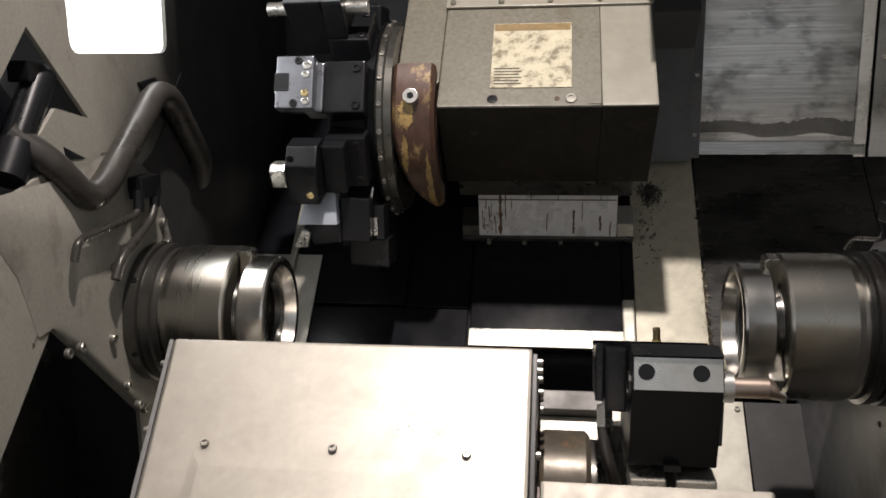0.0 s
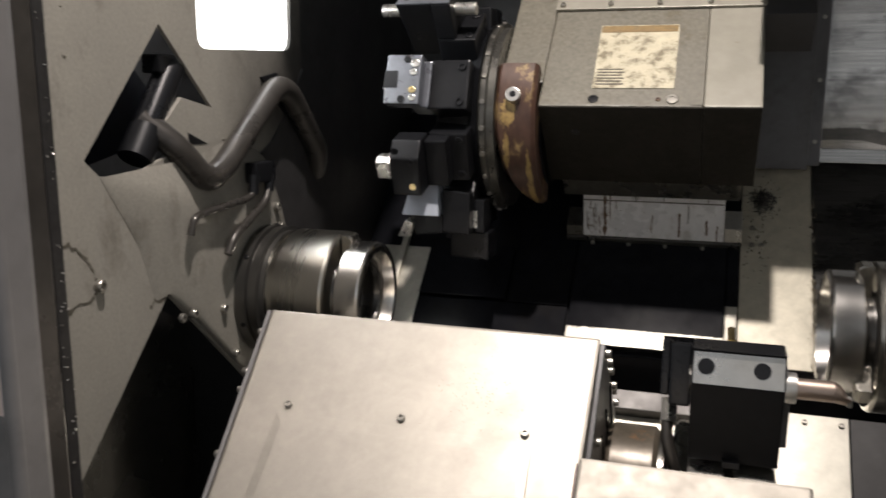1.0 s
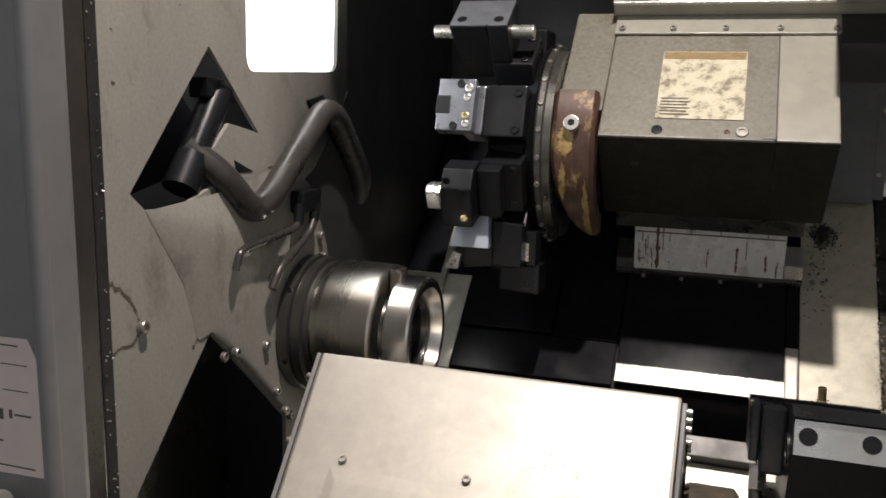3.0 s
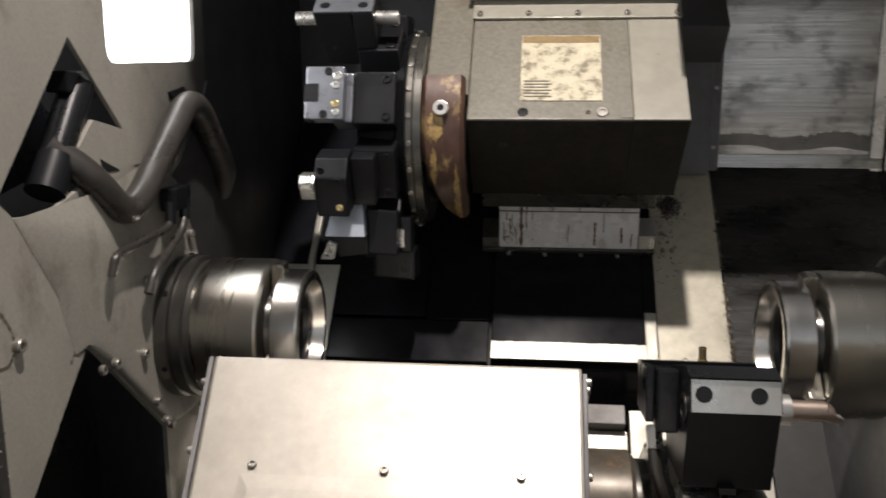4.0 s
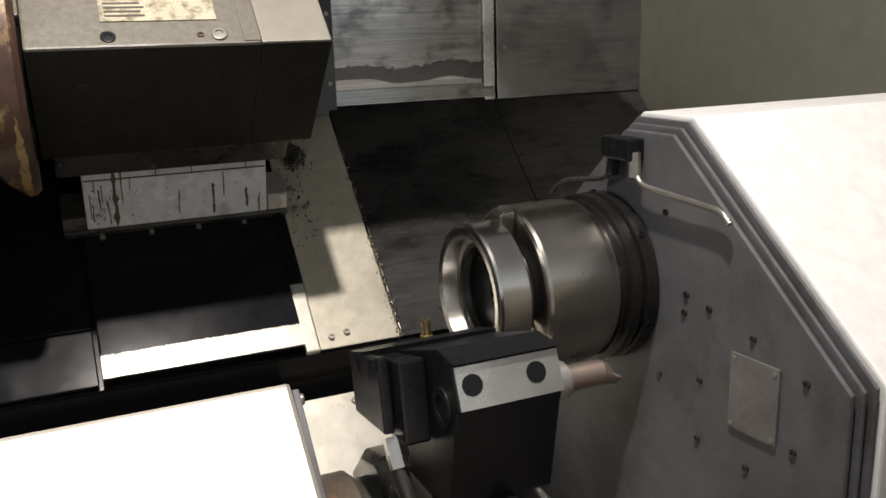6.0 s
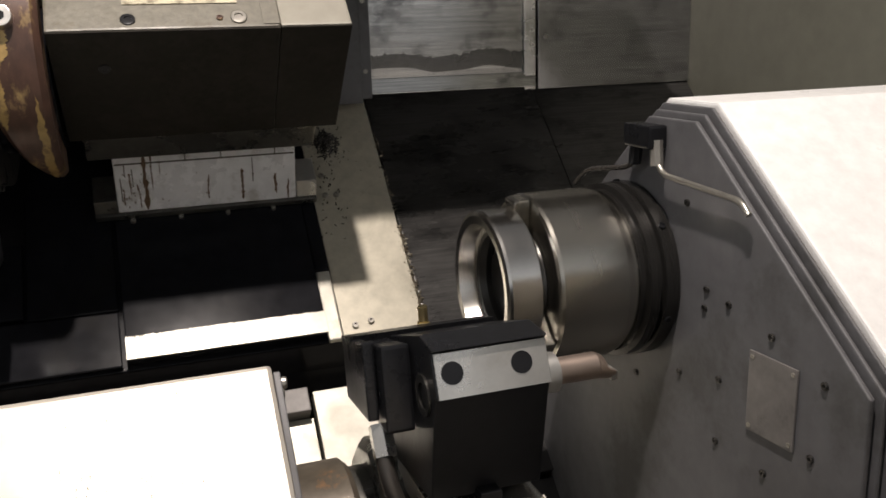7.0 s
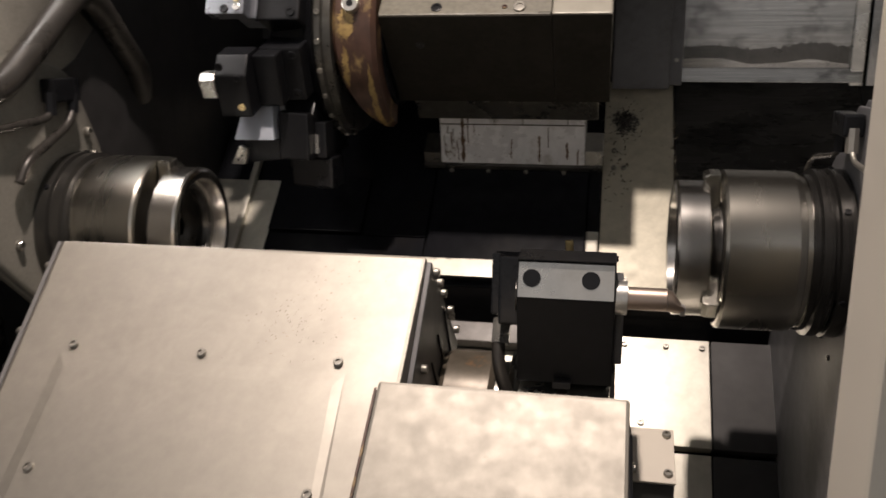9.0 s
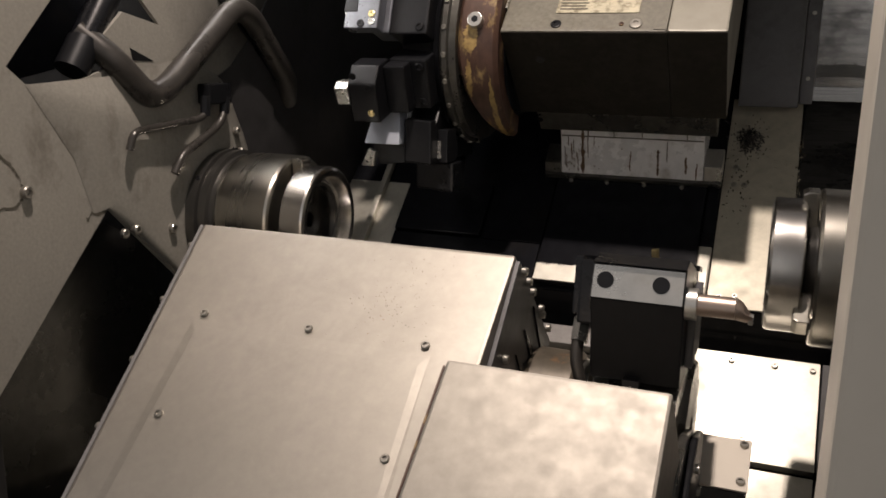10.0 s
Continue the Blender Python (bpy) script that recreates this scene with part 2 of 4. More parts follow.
def tube(points, r, bend=0.03, n=14):
    """A round bar through points, with its corners rounded."""
    pts = [Vector(p) for p in points]
    line = [pts[0]]
    for i in range(1, len(pts) - 1):
        p, a, b = pts[i], (pts[i - 1] - pts[i]), (pts[i + 1] - pts[i])
        la, lb = min(bend, a.length * 0.45), min(bend, b.length * 0.45)
        s, e = p + a.normalized() * la, p + b.normalized() * lb
        for k in range(8):
            t = k / 7
            line.append(s * (1 - t) ** 2 + p * 2 * t * (1 - t) + e * t * t)
    line.append(pts[-1])
    bm, last = bmesh.new(), None
    up = Vector((1, 0, 0))
    rings = []
    for i, p in enumerate(line):
        d = (line[min(i + 1, len(line) - 1)] - line[max(i - 1, 0)]).normalized()
        s = d.cross(up)
        s = s.normalized() if s.length > 1e-4 else Vector((0, 1, 0))
        t = s.cross(d)
        rings.append([bm.verts.new(p + (s * math.cos(2 * math.pi * k / n) + t * math.sin(2 * math.pi * k / n)) * r) for k in range(n)])
    for a, b in zip(rings, rings[1:]):
        for k in range(n):
            bm.faces.new((a[k], a[(k + 1) % n], b[(k + 1) % n], b[k]))
    bm.faces.new(rings[0][::-1]), bm.faces.new(rings[-1])
    return bm


S2 = math.sqrt(0.5)
UP, OUT = Vector((0, S2, S2)), Vector((0, -S2, S2))


def bed(u, n):
    """(y, z) of a point u metres up the slant bed and n metres off it."""
    return 1.518 + (u - n) * S2, 1.02 + (u + n) * S2


def bedbox(x0, x1, u0, u1, n0, n1, bm=None):
    return prism([bed(u0, n0), bed(u1, n0), bed(u1, n1), bed(u0, n1)], x0, x1, bm)


def facing(poly, y0, y1):
    """A thin sheet with the outline poly in (x, z)."""
    bm = bmesh.new()
    a, b = [bm.verts.new((x, y0, z)) for x, z in poly], [bm.verts.new((x, y1, z)) for x, z in poly]
    bm.faces.new(a), bm.faces.new(b[::-1])
    for i in range(len(poly)):
        j = (i + 1) % len(poly)
        bm.faces.new((a[i], b[i], b[j], a[j]))
    return bm


SCREW = {}


def screw(at, way, r=0.006, h=0.005, mat="bolt", parent=None, name="screw"):
    """A socket-head screw: a bevelled head with a hexagon socket, standing on a surface with the normal way."""
    key = (round(r, 4), round(h, 4), mat)
    if key not in SCREW:
        bm = bmesh.new()
        prof = [(0.0, r), (h * 0.8, r), (h, r * 0.86), (h, r * 0.5), (h * 0.45, r * 0.46)]
        n = 18
        rings = [[bm.verts.new((q * math.cos(6.2832 * i / n), q * math.sin(6.2832 * i / n), z)) for i in range(n)] for z, q in prof]
        for a, b in zip(rings, rings[1:]):
            for i in range(n):
                bm.faces.new((a[i], a[(i + 1) % n], b[(i + 1) % n], b[i]))
        bm.faces.new(rings[-1])
        me = bpy.data.meshes.new(name)
        bm.to_mesh(me)
        bm.free()
        me.materials.append(M[mat])
        SCREW[key] = me
    ob = new(name, SCREW[key])
    q = Vector(way).to_track_quat("Z", "Y").to_matrix().to_4x4()
    base = Vector(at) - (Vector(parent.matrix_basis.translation) if parent is not None else Vector())
    ob.matrix_basis = Matrix.Translation(base) @ q
    if parent is not None:
        ob.parent = parent
    else:
        tagged(ob, "small zinc socket-head screw on a sheet", "screw", "screws")
    return ob


def setting(name, bm, mat, label, category, bevel=0.0, smooth=False):
    return tagged(link(name, bm, mat, None, "", bevel, smooth), label, category, "", "structure")


# ---- shell of the machine ----
WX = -0.68
setting("floor", block(-3, 3, -3, 3.0, -0.05, 0.0), "concrete", "grey concrete shop floor under the machine", "floor")
wl = bmesh.new()
# side wall with a window and two pointed openings cut through it
outer = [(0.68, 0.55), (1.365, 0.55), (1.365, 2.1), (0.68, 2.1)]
holes = [
    [(1.05, 1.557), (1.325, 1.565), (1.335, 1.80), (1.05, 1.80)],
    [(0.962, 1.585), (1.077, 1.475), (1.004, 1.490), (0.967, 1.460), (0.968, 1.414), (0.892, 1.393), (0.829, 1.398), (0.804, 1.419)],
    [(0.949, 1.226), (1.142, 1.041), (1.142, 0.70), (0.60 + 0.09, 0.80), (0.70, 0.98)],
]


def holed_sheet(outer, holes, x0, x1):
    """A sheet in the plane of y and z with openings through it."""
    bm = bmesh.new()
    edges = []
    for loop in [outer] + holes:
        vs = [bm.verts.new((x1, y, z)) for y, z in loop]
        edges += [bm.edges.new((vs[i], vs[(i + 1) % len(vs)])) for i in range(len(vs))]
    bmesh.ops.triangle_fill(bm, use_beauty=True, use_dissolve=True, edges=edges)
    geo = bmesh.ops.extrude_face_region(bm, geom=bm.faces[:])
    bmesh.ops.translate(bm, verts=[v for v in geo["geom"] if isinstance(v, bmesh.types.BMVert)], vec=(x0 - x1, 0, 0))
    return bm


def rounded(loop, r, k=5):
    out = []
    for i, p in enumerate(loop):
        p, a, b = Vector(p), Vector(loop[i - 1]), Vector(loop[(i + 1) % len(loop)])
        s, e = p + (a - p).normalized() * r, p + (b - p).normalized() * r
        for q in range(k):
            t = q / (k - 1)
            v = s * (1 - t) ** 2 + p * 2 * t * (1 - t) + e * t * t
            out.append((v.x, v.y))
    return out


holes[0] = rounded(holes[0], 0.022)
setting("wall_left", holed_sheet(outer, holes, WX - 0.006, WX), "wall", "cream enamelled machine side wall with oil stains, scratches and painted shade", "wall")
# The black here stands for the shade behind the headstock.
setting("wall_left_back", block(WX - 0.02, WX - 0.004, 1.365, 2.05, 0.4, 2.1), "casing_shade", "wall sheet behind the headstock, its shade put in the black", "wall")
setting("wall_left_outer", block(WX - 0.32, WX - 0.30, 0.55, 1.9, 0.4, 2.1), "casing_shade", "dark outer casing behind the openings", "wall")
setting("wall_back", block(-0.9, 1.0, 1.95, 1.97, 0.4, 2.1), "casing_shade", "dark back casing of the machine", "wall")
# Unseen roof; its left part reaches forward to shade the wall and bed.
roof = block(-0.40, 0.025, 1.50, 1.97, 2.06, 2.08)
block(-0.9, -0.401, 1.07, 1.97, 2.06, 2.08, roof)
block(0.026, 1.0, 1.50, 1.97, 2.06, 2.08, roof)
setting("ceiling", roof, "casing_shade", "unseen dark roof sheet, cut back at the turret to shape the light", "ceiling")
setting("wall_right", block(0.90, 0.92, 0.55, 1.95, 0.4, 2.1), "green", "dull olive side sheet", "wall")
# Out of view; added so less light reaches the undersides.
setting("front_casing", block(-1.35, 0.95, 0.36, 0.40, 0.0, 0.84), "jamb", "unseen cream front casing, blocks light from below the door opening", "wall")
setting("sump", block(-0.9, 1.0, 0.5, 1.97, 0.40, 0.42), "oily", "black oily sump floor of the machine", "floor")

# ---- slant bed ----
AY, AZ = 1.196, 1.180
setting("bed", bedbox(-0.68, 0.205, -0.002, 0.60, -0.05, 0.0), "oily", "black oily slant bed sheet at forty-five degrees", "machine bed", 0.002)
plate = thing("bed_cover_plate", (0.14, *bed(0.2, 0.0)), "oily grey steel cover plate on the slant bed", "cover plate")
part("sheet", shift(bedbox(0.080, 0.2075, 0.0, 0.472, 0.0005, 0.004), plate), "plate", plate, bevel=0.001)
for u, x in ((0.018, 0.10), (0.022, 0.125), (0.26, 0.10), (0.26, 0.118), (0.3, 0.1)):
    screw((x, *bed(u, 0.004)), OUT, 0.005, 0.005, "bolt", plate)
setting("way_floor", bedbox(0.2115, 0.545, 0.0, 0.475, -0.03, 0.001), "floorpanel", "scuffed dark telescopic way cover on the slant", "way cover", 0.0015)
setting("way_floor_end", bedbox(0.549, 0.90, 0.0, 0.475, -0.03, -0.004), "floorpanel", "scuffed dark fixed cover on the slant", "way cover", 0.0015)
# debris along the seam
rnd = random.Random(4)
seam = bmesh.new()
for i in range(300):
    u = rnd.uniform(0.0, 0.19) if i < 250 else rnd.uniform(0.19, 0.4)
    y, z = bed(u, 0.003)
    m = pose(0.2085 + rnd.gauss(0, 0.003), y, z, rnd.uniform(0, 360), rnd.uniform(0, 360), rnd.uniform(0, 360))
    bmesh.ops.create_cube(seam, size=1, matrix=m @ Matrix.Diagonal((rnd.uniform(0.002, 0.009), 0.0018, 0.0009, 1)))
tagged(link("seam_swarf", seam, "seamchips"), "fine metal chips lying along the seam", "swarf", "", "stuff")
# back panels, upright
back = thing("back_way_cover", (0.37, 1.853, 1.36), "brushed grey steel telescopic cover on the back", "way cover")
part("panel", shift(block(0.222, 0.546, 1.853, 1.858, 1.352, 2.05), back), "waypanel", back, bevel=0.001)
part("edge_strip", shift(block(0.528, 0.552, 1.846, 1.8525, 1.352, 2.05), back), "ground", back, "bright folded edge", 0.002)
part("wiper", shift(prism([(1.840, 1.358), (1.8525, 1.356), (1.8525, 1.385), (1.848, 1.385)], 0.215, 0.55), back), "waypanel", back, bevel=0.001)
ro = random.Random(8)
oil = bmesh.new()
lowrow, uprow = [], []
for k in range(60):
    x = 0.224 + 0.302 * k / 59
    zl = 1.400 + 0.005 * math.sin(k * 0.17) + 0.001 * math.sin(k * 0.43 + 1) - 0.006 * (k / 59)
    lowrow.append(oil.verts.new((x, 1.8524, zl)))
    uprow.append(oil.verts.new((x, 1.8524, zl + 0.020 + 0.010 * k / 59 + ro.uniform(0, 0.006))))
for k in range(59):
    oil.faces.new((lowrow[k], lowrow[k + 1], uprow[k + 1], uprow[k]))
part("oil_line", shift(oil, back), "oilstreak", back, "dark wavy oil line")
back2 = thing("back_way_cover", (0.72, 1.856, 1.36), "brushed grey steel fixed cover beside the joint", "way cover")
part("panel", shift(block(0.559, 0.90, 1.850, 1.856, 1.352, 2.05), back2), "darkpanel", back2, bevel=0.001)
for z in (1.45, 1.55, 1.65):
    screw((0.575, 1.850, z), (0, -1, 0), 0.004, 0.003, "bolt", back2)
col = thing("cover_column", (0.15, 1.80, 1.36), "grey steel cover strip hanging beside the saddle", "cover strip")
part("sheet", shift(block(0.090, 0.197, 1.795, 1.852, 1.346, 2.04), col), "subface", col, bevel=0.003)
part("flange", shift(block(0.1975, 0.2215, 1.825, 1.852, 1.352, 2.04), col), "subface", col, bevel=0.002)
for z in (1.40, 1.52, 1.64):
    screw((0.21, 1.825, z), (0, -1, 0), 0.004, 0.003, "bolt", col)

# ---- carriage under the upper turret ----
sad = thing("saddle_cover", (-0.085, *bed(0.1, 0.0)), "black oily saddle cover with a raised rim", "machine cover")
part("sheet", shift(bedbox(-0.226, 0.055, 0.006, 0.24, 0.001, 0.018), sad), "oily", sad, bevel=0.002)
worn, wrows = bmesh.new(), []
wr = random.Random(12)
for k in range(261):
    x = -0.226 + 0.281 * k / 260
    u1 = 0.0425 + wr.uniform(-0.0022, 0.0008) - (wr.uniform(0.0, 0.007) if k < 50 and k % 3 == 0 else 0.0)
    wrows.append([worn.verts.new((x, *bed(u, n))) for u, n in ((0.0065, 0.0185), (0.0065, 0.0212), (u1, 0.0205), (u1, 0.0185))])
for a, b in zip(wrows, wrows[1:]):
    for i in range(4):
        worn.faces.new((a[i], b[i], b[(i + 1) % 4], a[(i + 1) % 4]))
worn.faces.new(wrows[0]), worn.faces.new(wrows[-1][::-1])
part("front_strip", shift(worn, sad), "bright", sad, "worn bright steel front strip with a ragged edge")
# One rim in two colours: bright where lit, black where shaded.
part("rim", shift(bedbox(0.056, 0.078, -0.004, 0.115, 0.0005, 0.012), sad), "bright", sad, "bright rim, its lit length put in the colour", 0.003)
part("shaded_rim", shift(bedbox(0.056, 0.078, 0.1165, 0.25, 0.0005, 0.010), sad), "oily", sad, "", 0.003)
for x in (-0.2, -0.13, -0.06, 0.01):
    screw((x, *bed(0.235, 0.018)), OUT, 0.004, 0.004, "bolt", sad)
left = thing("left_way_cover", (-0.45, *bed(0.1, 0)), "dark oily stepped sheet beside the saddle", "way cover")
part("lower_sheet", shift(bedbox(-0.535, -0.232, 0.002, 0.088, 0.0005, 0.010), left), "oily", left, bevel=0.002)
part("upper_sheet", shift(bedbox(-0.535, -0.355, 0.092, 0.215, 0.0005, 0.016), left), "oily", left, bevel=0.002)
part("side_sheet", shift(bedbox(-0.352, -0.232, 0.092, 0.30, 0.0005, 0.006), left), "oily", left, bevel=0.002)
# Pale sheet gives the corner's pool of light as colour.
lp = thing("lit_corner_sheet", (-0.6, *bed(0.1, 0)), "cream sheet that paints the lit patch in the bed corner", "sheet")
part("sheet", shift(bedbox(-0.678, -0.538, 0.0, 0.21, 0.0005, 0.005), lp), "bright", lp, bevel=0.001)
part("rail", shift(bedbox(-0.60, -0.588, 0.0, 0.4, 0.0055, 0.02), lp), "bright", lp, bevel=0.002)

sl = thing("cross_slide", (-0.085, *bed(0.25, 0.03)), "steel cross slide end with rust runs and scribed marks", "machine slide")
part("end_cover", shift(prism([bed(0.302, 0.129), bed(0.243, 0.032), bed(0.30, 0.022), bed(0.45, 0.022), bed(0.45, 0.129)], -0.219, 0.047), sl), "slide", sl, "bare steel cover with brown rust runs", 0.002)
part("flange", shift(bedbox(-0.252, 0.080, 0.238, 0.30, 0.0195, 0.0315), sl), "ring", sl, "", 0.002)
part("flange_ear", shift(prism([bed(0.243, 0.032), bed(0.256, 0.058), bed(0.30, 0.058), bed(0.30, 0.032)], 0.0475, 0.080), sl), "ground", sl, "", 0.002)
part("flange_ear", shift(prism([bed(0.243, 0.032), bed(0.252, 0.05), bed(0.30, 0.05), bed(0.30, 0.032)], -0.252, -0.2195), sl), "ring", sl, "", 0.002)


def on_slide(f, x, lift=0.0008):
    """A point on the slide's end cover, f from its foot to its top."""
    y, z = bed(0.243 + 0.059 * f, 0.032 + 0.097 * f)
    d = Vector((0, *bed(0.302, 0.129))) - Vector((0, *bed(0.243, 0.032)))
    nrm = Vector((0, -d.z, d.y)).normalized()
    if nrm.y > 0:
        nrm = -nrm
    return Vector((x, y, z)) + nrm * lift, nrm, d.normalized()


def mark(x0, x1, f0, f1, mat, name):
    bm = bmesh.new()
    q = [on_slide(f0, x0)[0], on_slide(f0, x1)[0], on_slide(f1, x1)[0], on_slide(f1, x0)[0]]
    nrm = on_slide(0, 0)[1]
    a = [bm.verts.new(p - nrm * 0.0016) for p in q]
    b = [bm.verts.new(p) for p in q]
    bm.faces.new(b)
    for i in range(4):
        bm.faces.new((a[i], a[(i + 1) % 4], b[(i + 1) % 4], b[i]))
    return part(name, shift(bm, sl), mat, sl)


mark(-0.217, 0.045, 0.665, 0.685, "ink", "scribe_line")
for x, f0, f1 in ((-0.205, 0.5, 0.66), (-0.195, 0.35, 0.6), (-0.212, 0.15, 0.45), (-0.118, 0.66, 0.9), (-0.066, 0.66, 0.82), (-0.02, 0.3, 0.64), (0.015, 0.66, 0.85)):
    mark(x, x + 0.0016, f0, f1, "ink", "scribe_mark")
rr = random.Random(21)


def rust_run(x, w, f0, f1):
    """A ragged brown run down the end cover."""
    bm, rows_, c = bmesh.new(), [], x
    for k in range(13):
        f = f1 + (f0 - f1) * k / 12
        c += rr.uniform(-0.0006, 0.0006)
        h = w * rr.uniform(0.35, 1.0) * (0.3 if k in (0, 12) else 1.0) / 2
        rows_.append((bm.verts.new(on_slide(f, c - h)[0]), bm.verts.new(on_slide(f, c + h * rr.uniform(0.5, 1.2))[0])))
    for a, b in zip(rows_, rows_[1:]):
        bm.faces.new((a[0], a[1], b[1], b[0]))
    part("rust_run", shift(bm, sl), "run", sl)


for x, w, f0, f1 in ((-0.176, 0.011, 0.02, 0.78), (-0.166, 0.003, 0.3, 0.95), (-0.188, 0.003, 0.05, 0.4), (-0.199, 0.004, 0.25, 0.55), (-0.208, 0.003, 0.1, 0.35),
                     (-0.211, 0.002, 0.3, 0.5), (-0.155, 0.002, 0.5, 0.7), (-0.085, 0.004, 0.1, 0.45), (-0.035, 0.007, 0.05, 0.5), (0.015, 0.005, 0.1, 0.4), (0.035, 0.004, 0.0, 0.3)):
    rust_run(x, w, f0, f1)
for i in range(26):
    x = rr.gauss(-0.19, 0.014) if i < 18 else rr.uniform(-0.2, 0.04)
    if -0.216 < x < 0.044:
        f = rr.uniform(0.05, 0.6)
        mark(x, x + rr.uniform(0.0008, 0.002), f, f + rr.uniform(0.01, 0.04), "run", "rust_spot")

# swarf nest beside the slide
nest = bmesh.new()
for i in range(420):
    r = abs(rnd.gauss(0, 0.024))
    a = rnd.uniform(0, 6.283)
    x, u, n = 0.118 + r * math.cos(a) * 0.9, 0.365 + r * math.sin(a) * 1.2, 0.002 + max(0.0, 0.03 - r) * rnd.random()
    y, z = bed(u, n)
    m = pose(x, y, z, rnd.uniform(0, 360), rnd.uniform(0, 360), rnd.uniform(0, 360))
    bmesh.ops.create_cube(nest, size=1, matrix=m @ Matrix.Diagonal((rnd.uniform(0.003, 0.013), 0.0016, 0.0010, 1)))
for i in range(48):
    y, z = bed(rnd.uniform(0.17, 0.33), 0.006)
    m = pose(rnd.choice((0.066, 0.09, 0.12)) + rnd.gauss(0, 0.008), y, z, rnd.uniform(0, 360), rnd.uniform(0, 360), rnd.uniform(0, 360))
    bmesh.ops.create_cube(nest, size=1, matrix=m @ Matrix.Diagonal((rnd.uniform(0.002, 0.005), 0.0014, 0.0012, 1)))
tagged(link("swarf_nest", nest, "chips"), "tangled heap of dark metal swarf on the bed", "swarf", "", "stuff")

# ---- below the bed ----
setting("bed_lip", prism([(1.517, 1.017), (1.60, 0.985), (1.60, 0.90), (1.562, 0.925), (1.55, 0.965)], -0.68, 0.90), "oily", "black underside lip of the slant bed", "machine bed")
# Right of x 0.275 the chute's shadow is put into the sheet colour.
setting("chute_sheet_right", bedbox(0.275, 0.60, -0.235, -0.045, -0.10, -0.0745), "casing_shade", "chute sheet under the spindle head, painted near-black for shadow", "chute", 0.001)
setting("chute_sheet", bedbox(0.03, 0.272, -0.235, -0.045, -0.10, -0.074), "bright", "bare steel chute sheet below the bed", "chute", 0.001)
setting("chute_sheet_left", bedbox(-0.68, 0.025, -0.235, -0.085, -0.10, -0.078), "bright", "bare steel chute sheet below the bed", "chute", 0.001)
setting("chute_beam", bedbox(-0.68, 0.02, -0.083, -0.045, -0.10, -0.05), "bedplate", "dark grey beam under the bed lip", "machine bed", 0.002)
# Same painted shadow on the lower chute.
setting("chute_lower_right", bedbox(0.275, 0.9, -0.52, -0.243, -0.13, -0.0855), "casing_shade", "lower chute sheet painted near-black for shadow", "chute", 0.001)
setting("chute_lower", bedbox(-0.68, 0.272, -0.52, -0.243, -0.13, -0.085), "bright", "lower bare chute sheet with dark stains", "chute", 0.001)
# Added reflector: throws lamp light up at the cross slide.
setting("bounce_sheet", prism([(0.45, 0.60), (1.30, 0.70), (1.30, 0.69), (0.45, 0.59)], -0.68, 0.272), "bright", "added bare steel sheet that bounces light under the turret", "chute")
for x in (0.13, 0.20, 0.26):
    screw((x, *bed(-0.06, -0.074)), OUT, 0.005, 0.005)
screw((0.16, *bed(-0.20, -0.074)), OUT, 0.005, 0.004)


# ---- chucks ----
def chuck(name, x, s, label, flange_mat):
    """A smooth power chuck whose back lies at x; s: the way along x in which it faces."""
    t = thing(name, (x, AY, AZ), label, "lathe chuck", "", "chucks")
    c = (AY, AZ)

    def lathe(prof):
        return shift(turned([(x + s * a, r) for a, r in prof], c), t)
    part("flange", lathe([(0.0, 0.02), (0.0, 0.1025), (0.002, 0.1045), (0.018, 0.1045), (0.020, 0.099), (0.023, 0.099), (0.025, 0.1035), (0.037, 0.1035), (0.039, 0.097), (0.046, 0.097), (0.046, 0.02)]), flange_mat, t, "dull stepped spindle flange", 0, 14)
    part("body", lathe([(0.0465, 0.02), (0.0465, 0.094), (0.052, 0.094), (0.054, 0.0985), (0.061, 0.0995), (0.0615, 0.1005), (0.139, 0.1005), (0.1425, 0.0985), (0.144, 0.094), (0.141, 0.066), (0.141, 0.02)]), "chuck", t, "", 0, 14)
    part("nose", lathe([(0.1415, 0.015), (0.1415, 0.060), (0.1555, 0.056), (0.1555, 0.015)]), "darkflange", t, "dark recessed nose", 0, 14)
    for k in range(3):
        a = radians(96 + 120 * k)
        bm = bmesh.new()
        poly = [(0.1415, 0.030), (0.1562, 0.030), (0.1562, 0.0790), (0.164, 0.0880), (0.164, 0.0975), (0.158, 0.1005), (0.1450, 0.1005), (0.1450, 0.0900)]
        w = 0.013
        va = [bm.verts.new((x + s * p, -w, r)) for p, r in poly]
        vb = [bm.verts.new((x + s * p, w, r)) for p, r in poly]
        bm.faces.new(va), bm.faces.new(vb[::-1])
        for i in range(len(poly)):
            j = (i + 1) % len(poly)
            bm.faces.new((va[i], vb[i], vb[j], va[j]))
        bmesh.ops.rotate(bm, verts=bm.verts, cent=(0, 0, 0), matrix=Matrix.Rotation(a - radians(90), 3, "X"))
        bmesh.ops.translate(bm, verts=bm.verts, vec=(0, AY, AZ))
        part("jaw", shift(bm, t), "chuck", t, "worn steel jaw", 0.002)
    for k in range(6):
        a = radians(20 + 60 * k)
        p = Vector((x + s * 0.012, AY + 0.1045 * math.cos(a), AZ + 0.1045 * math.sin(a)))
        screw(p, (0, math.cos(a), math.sin(a)), 0.004, 0.002, "black", t)
    return t


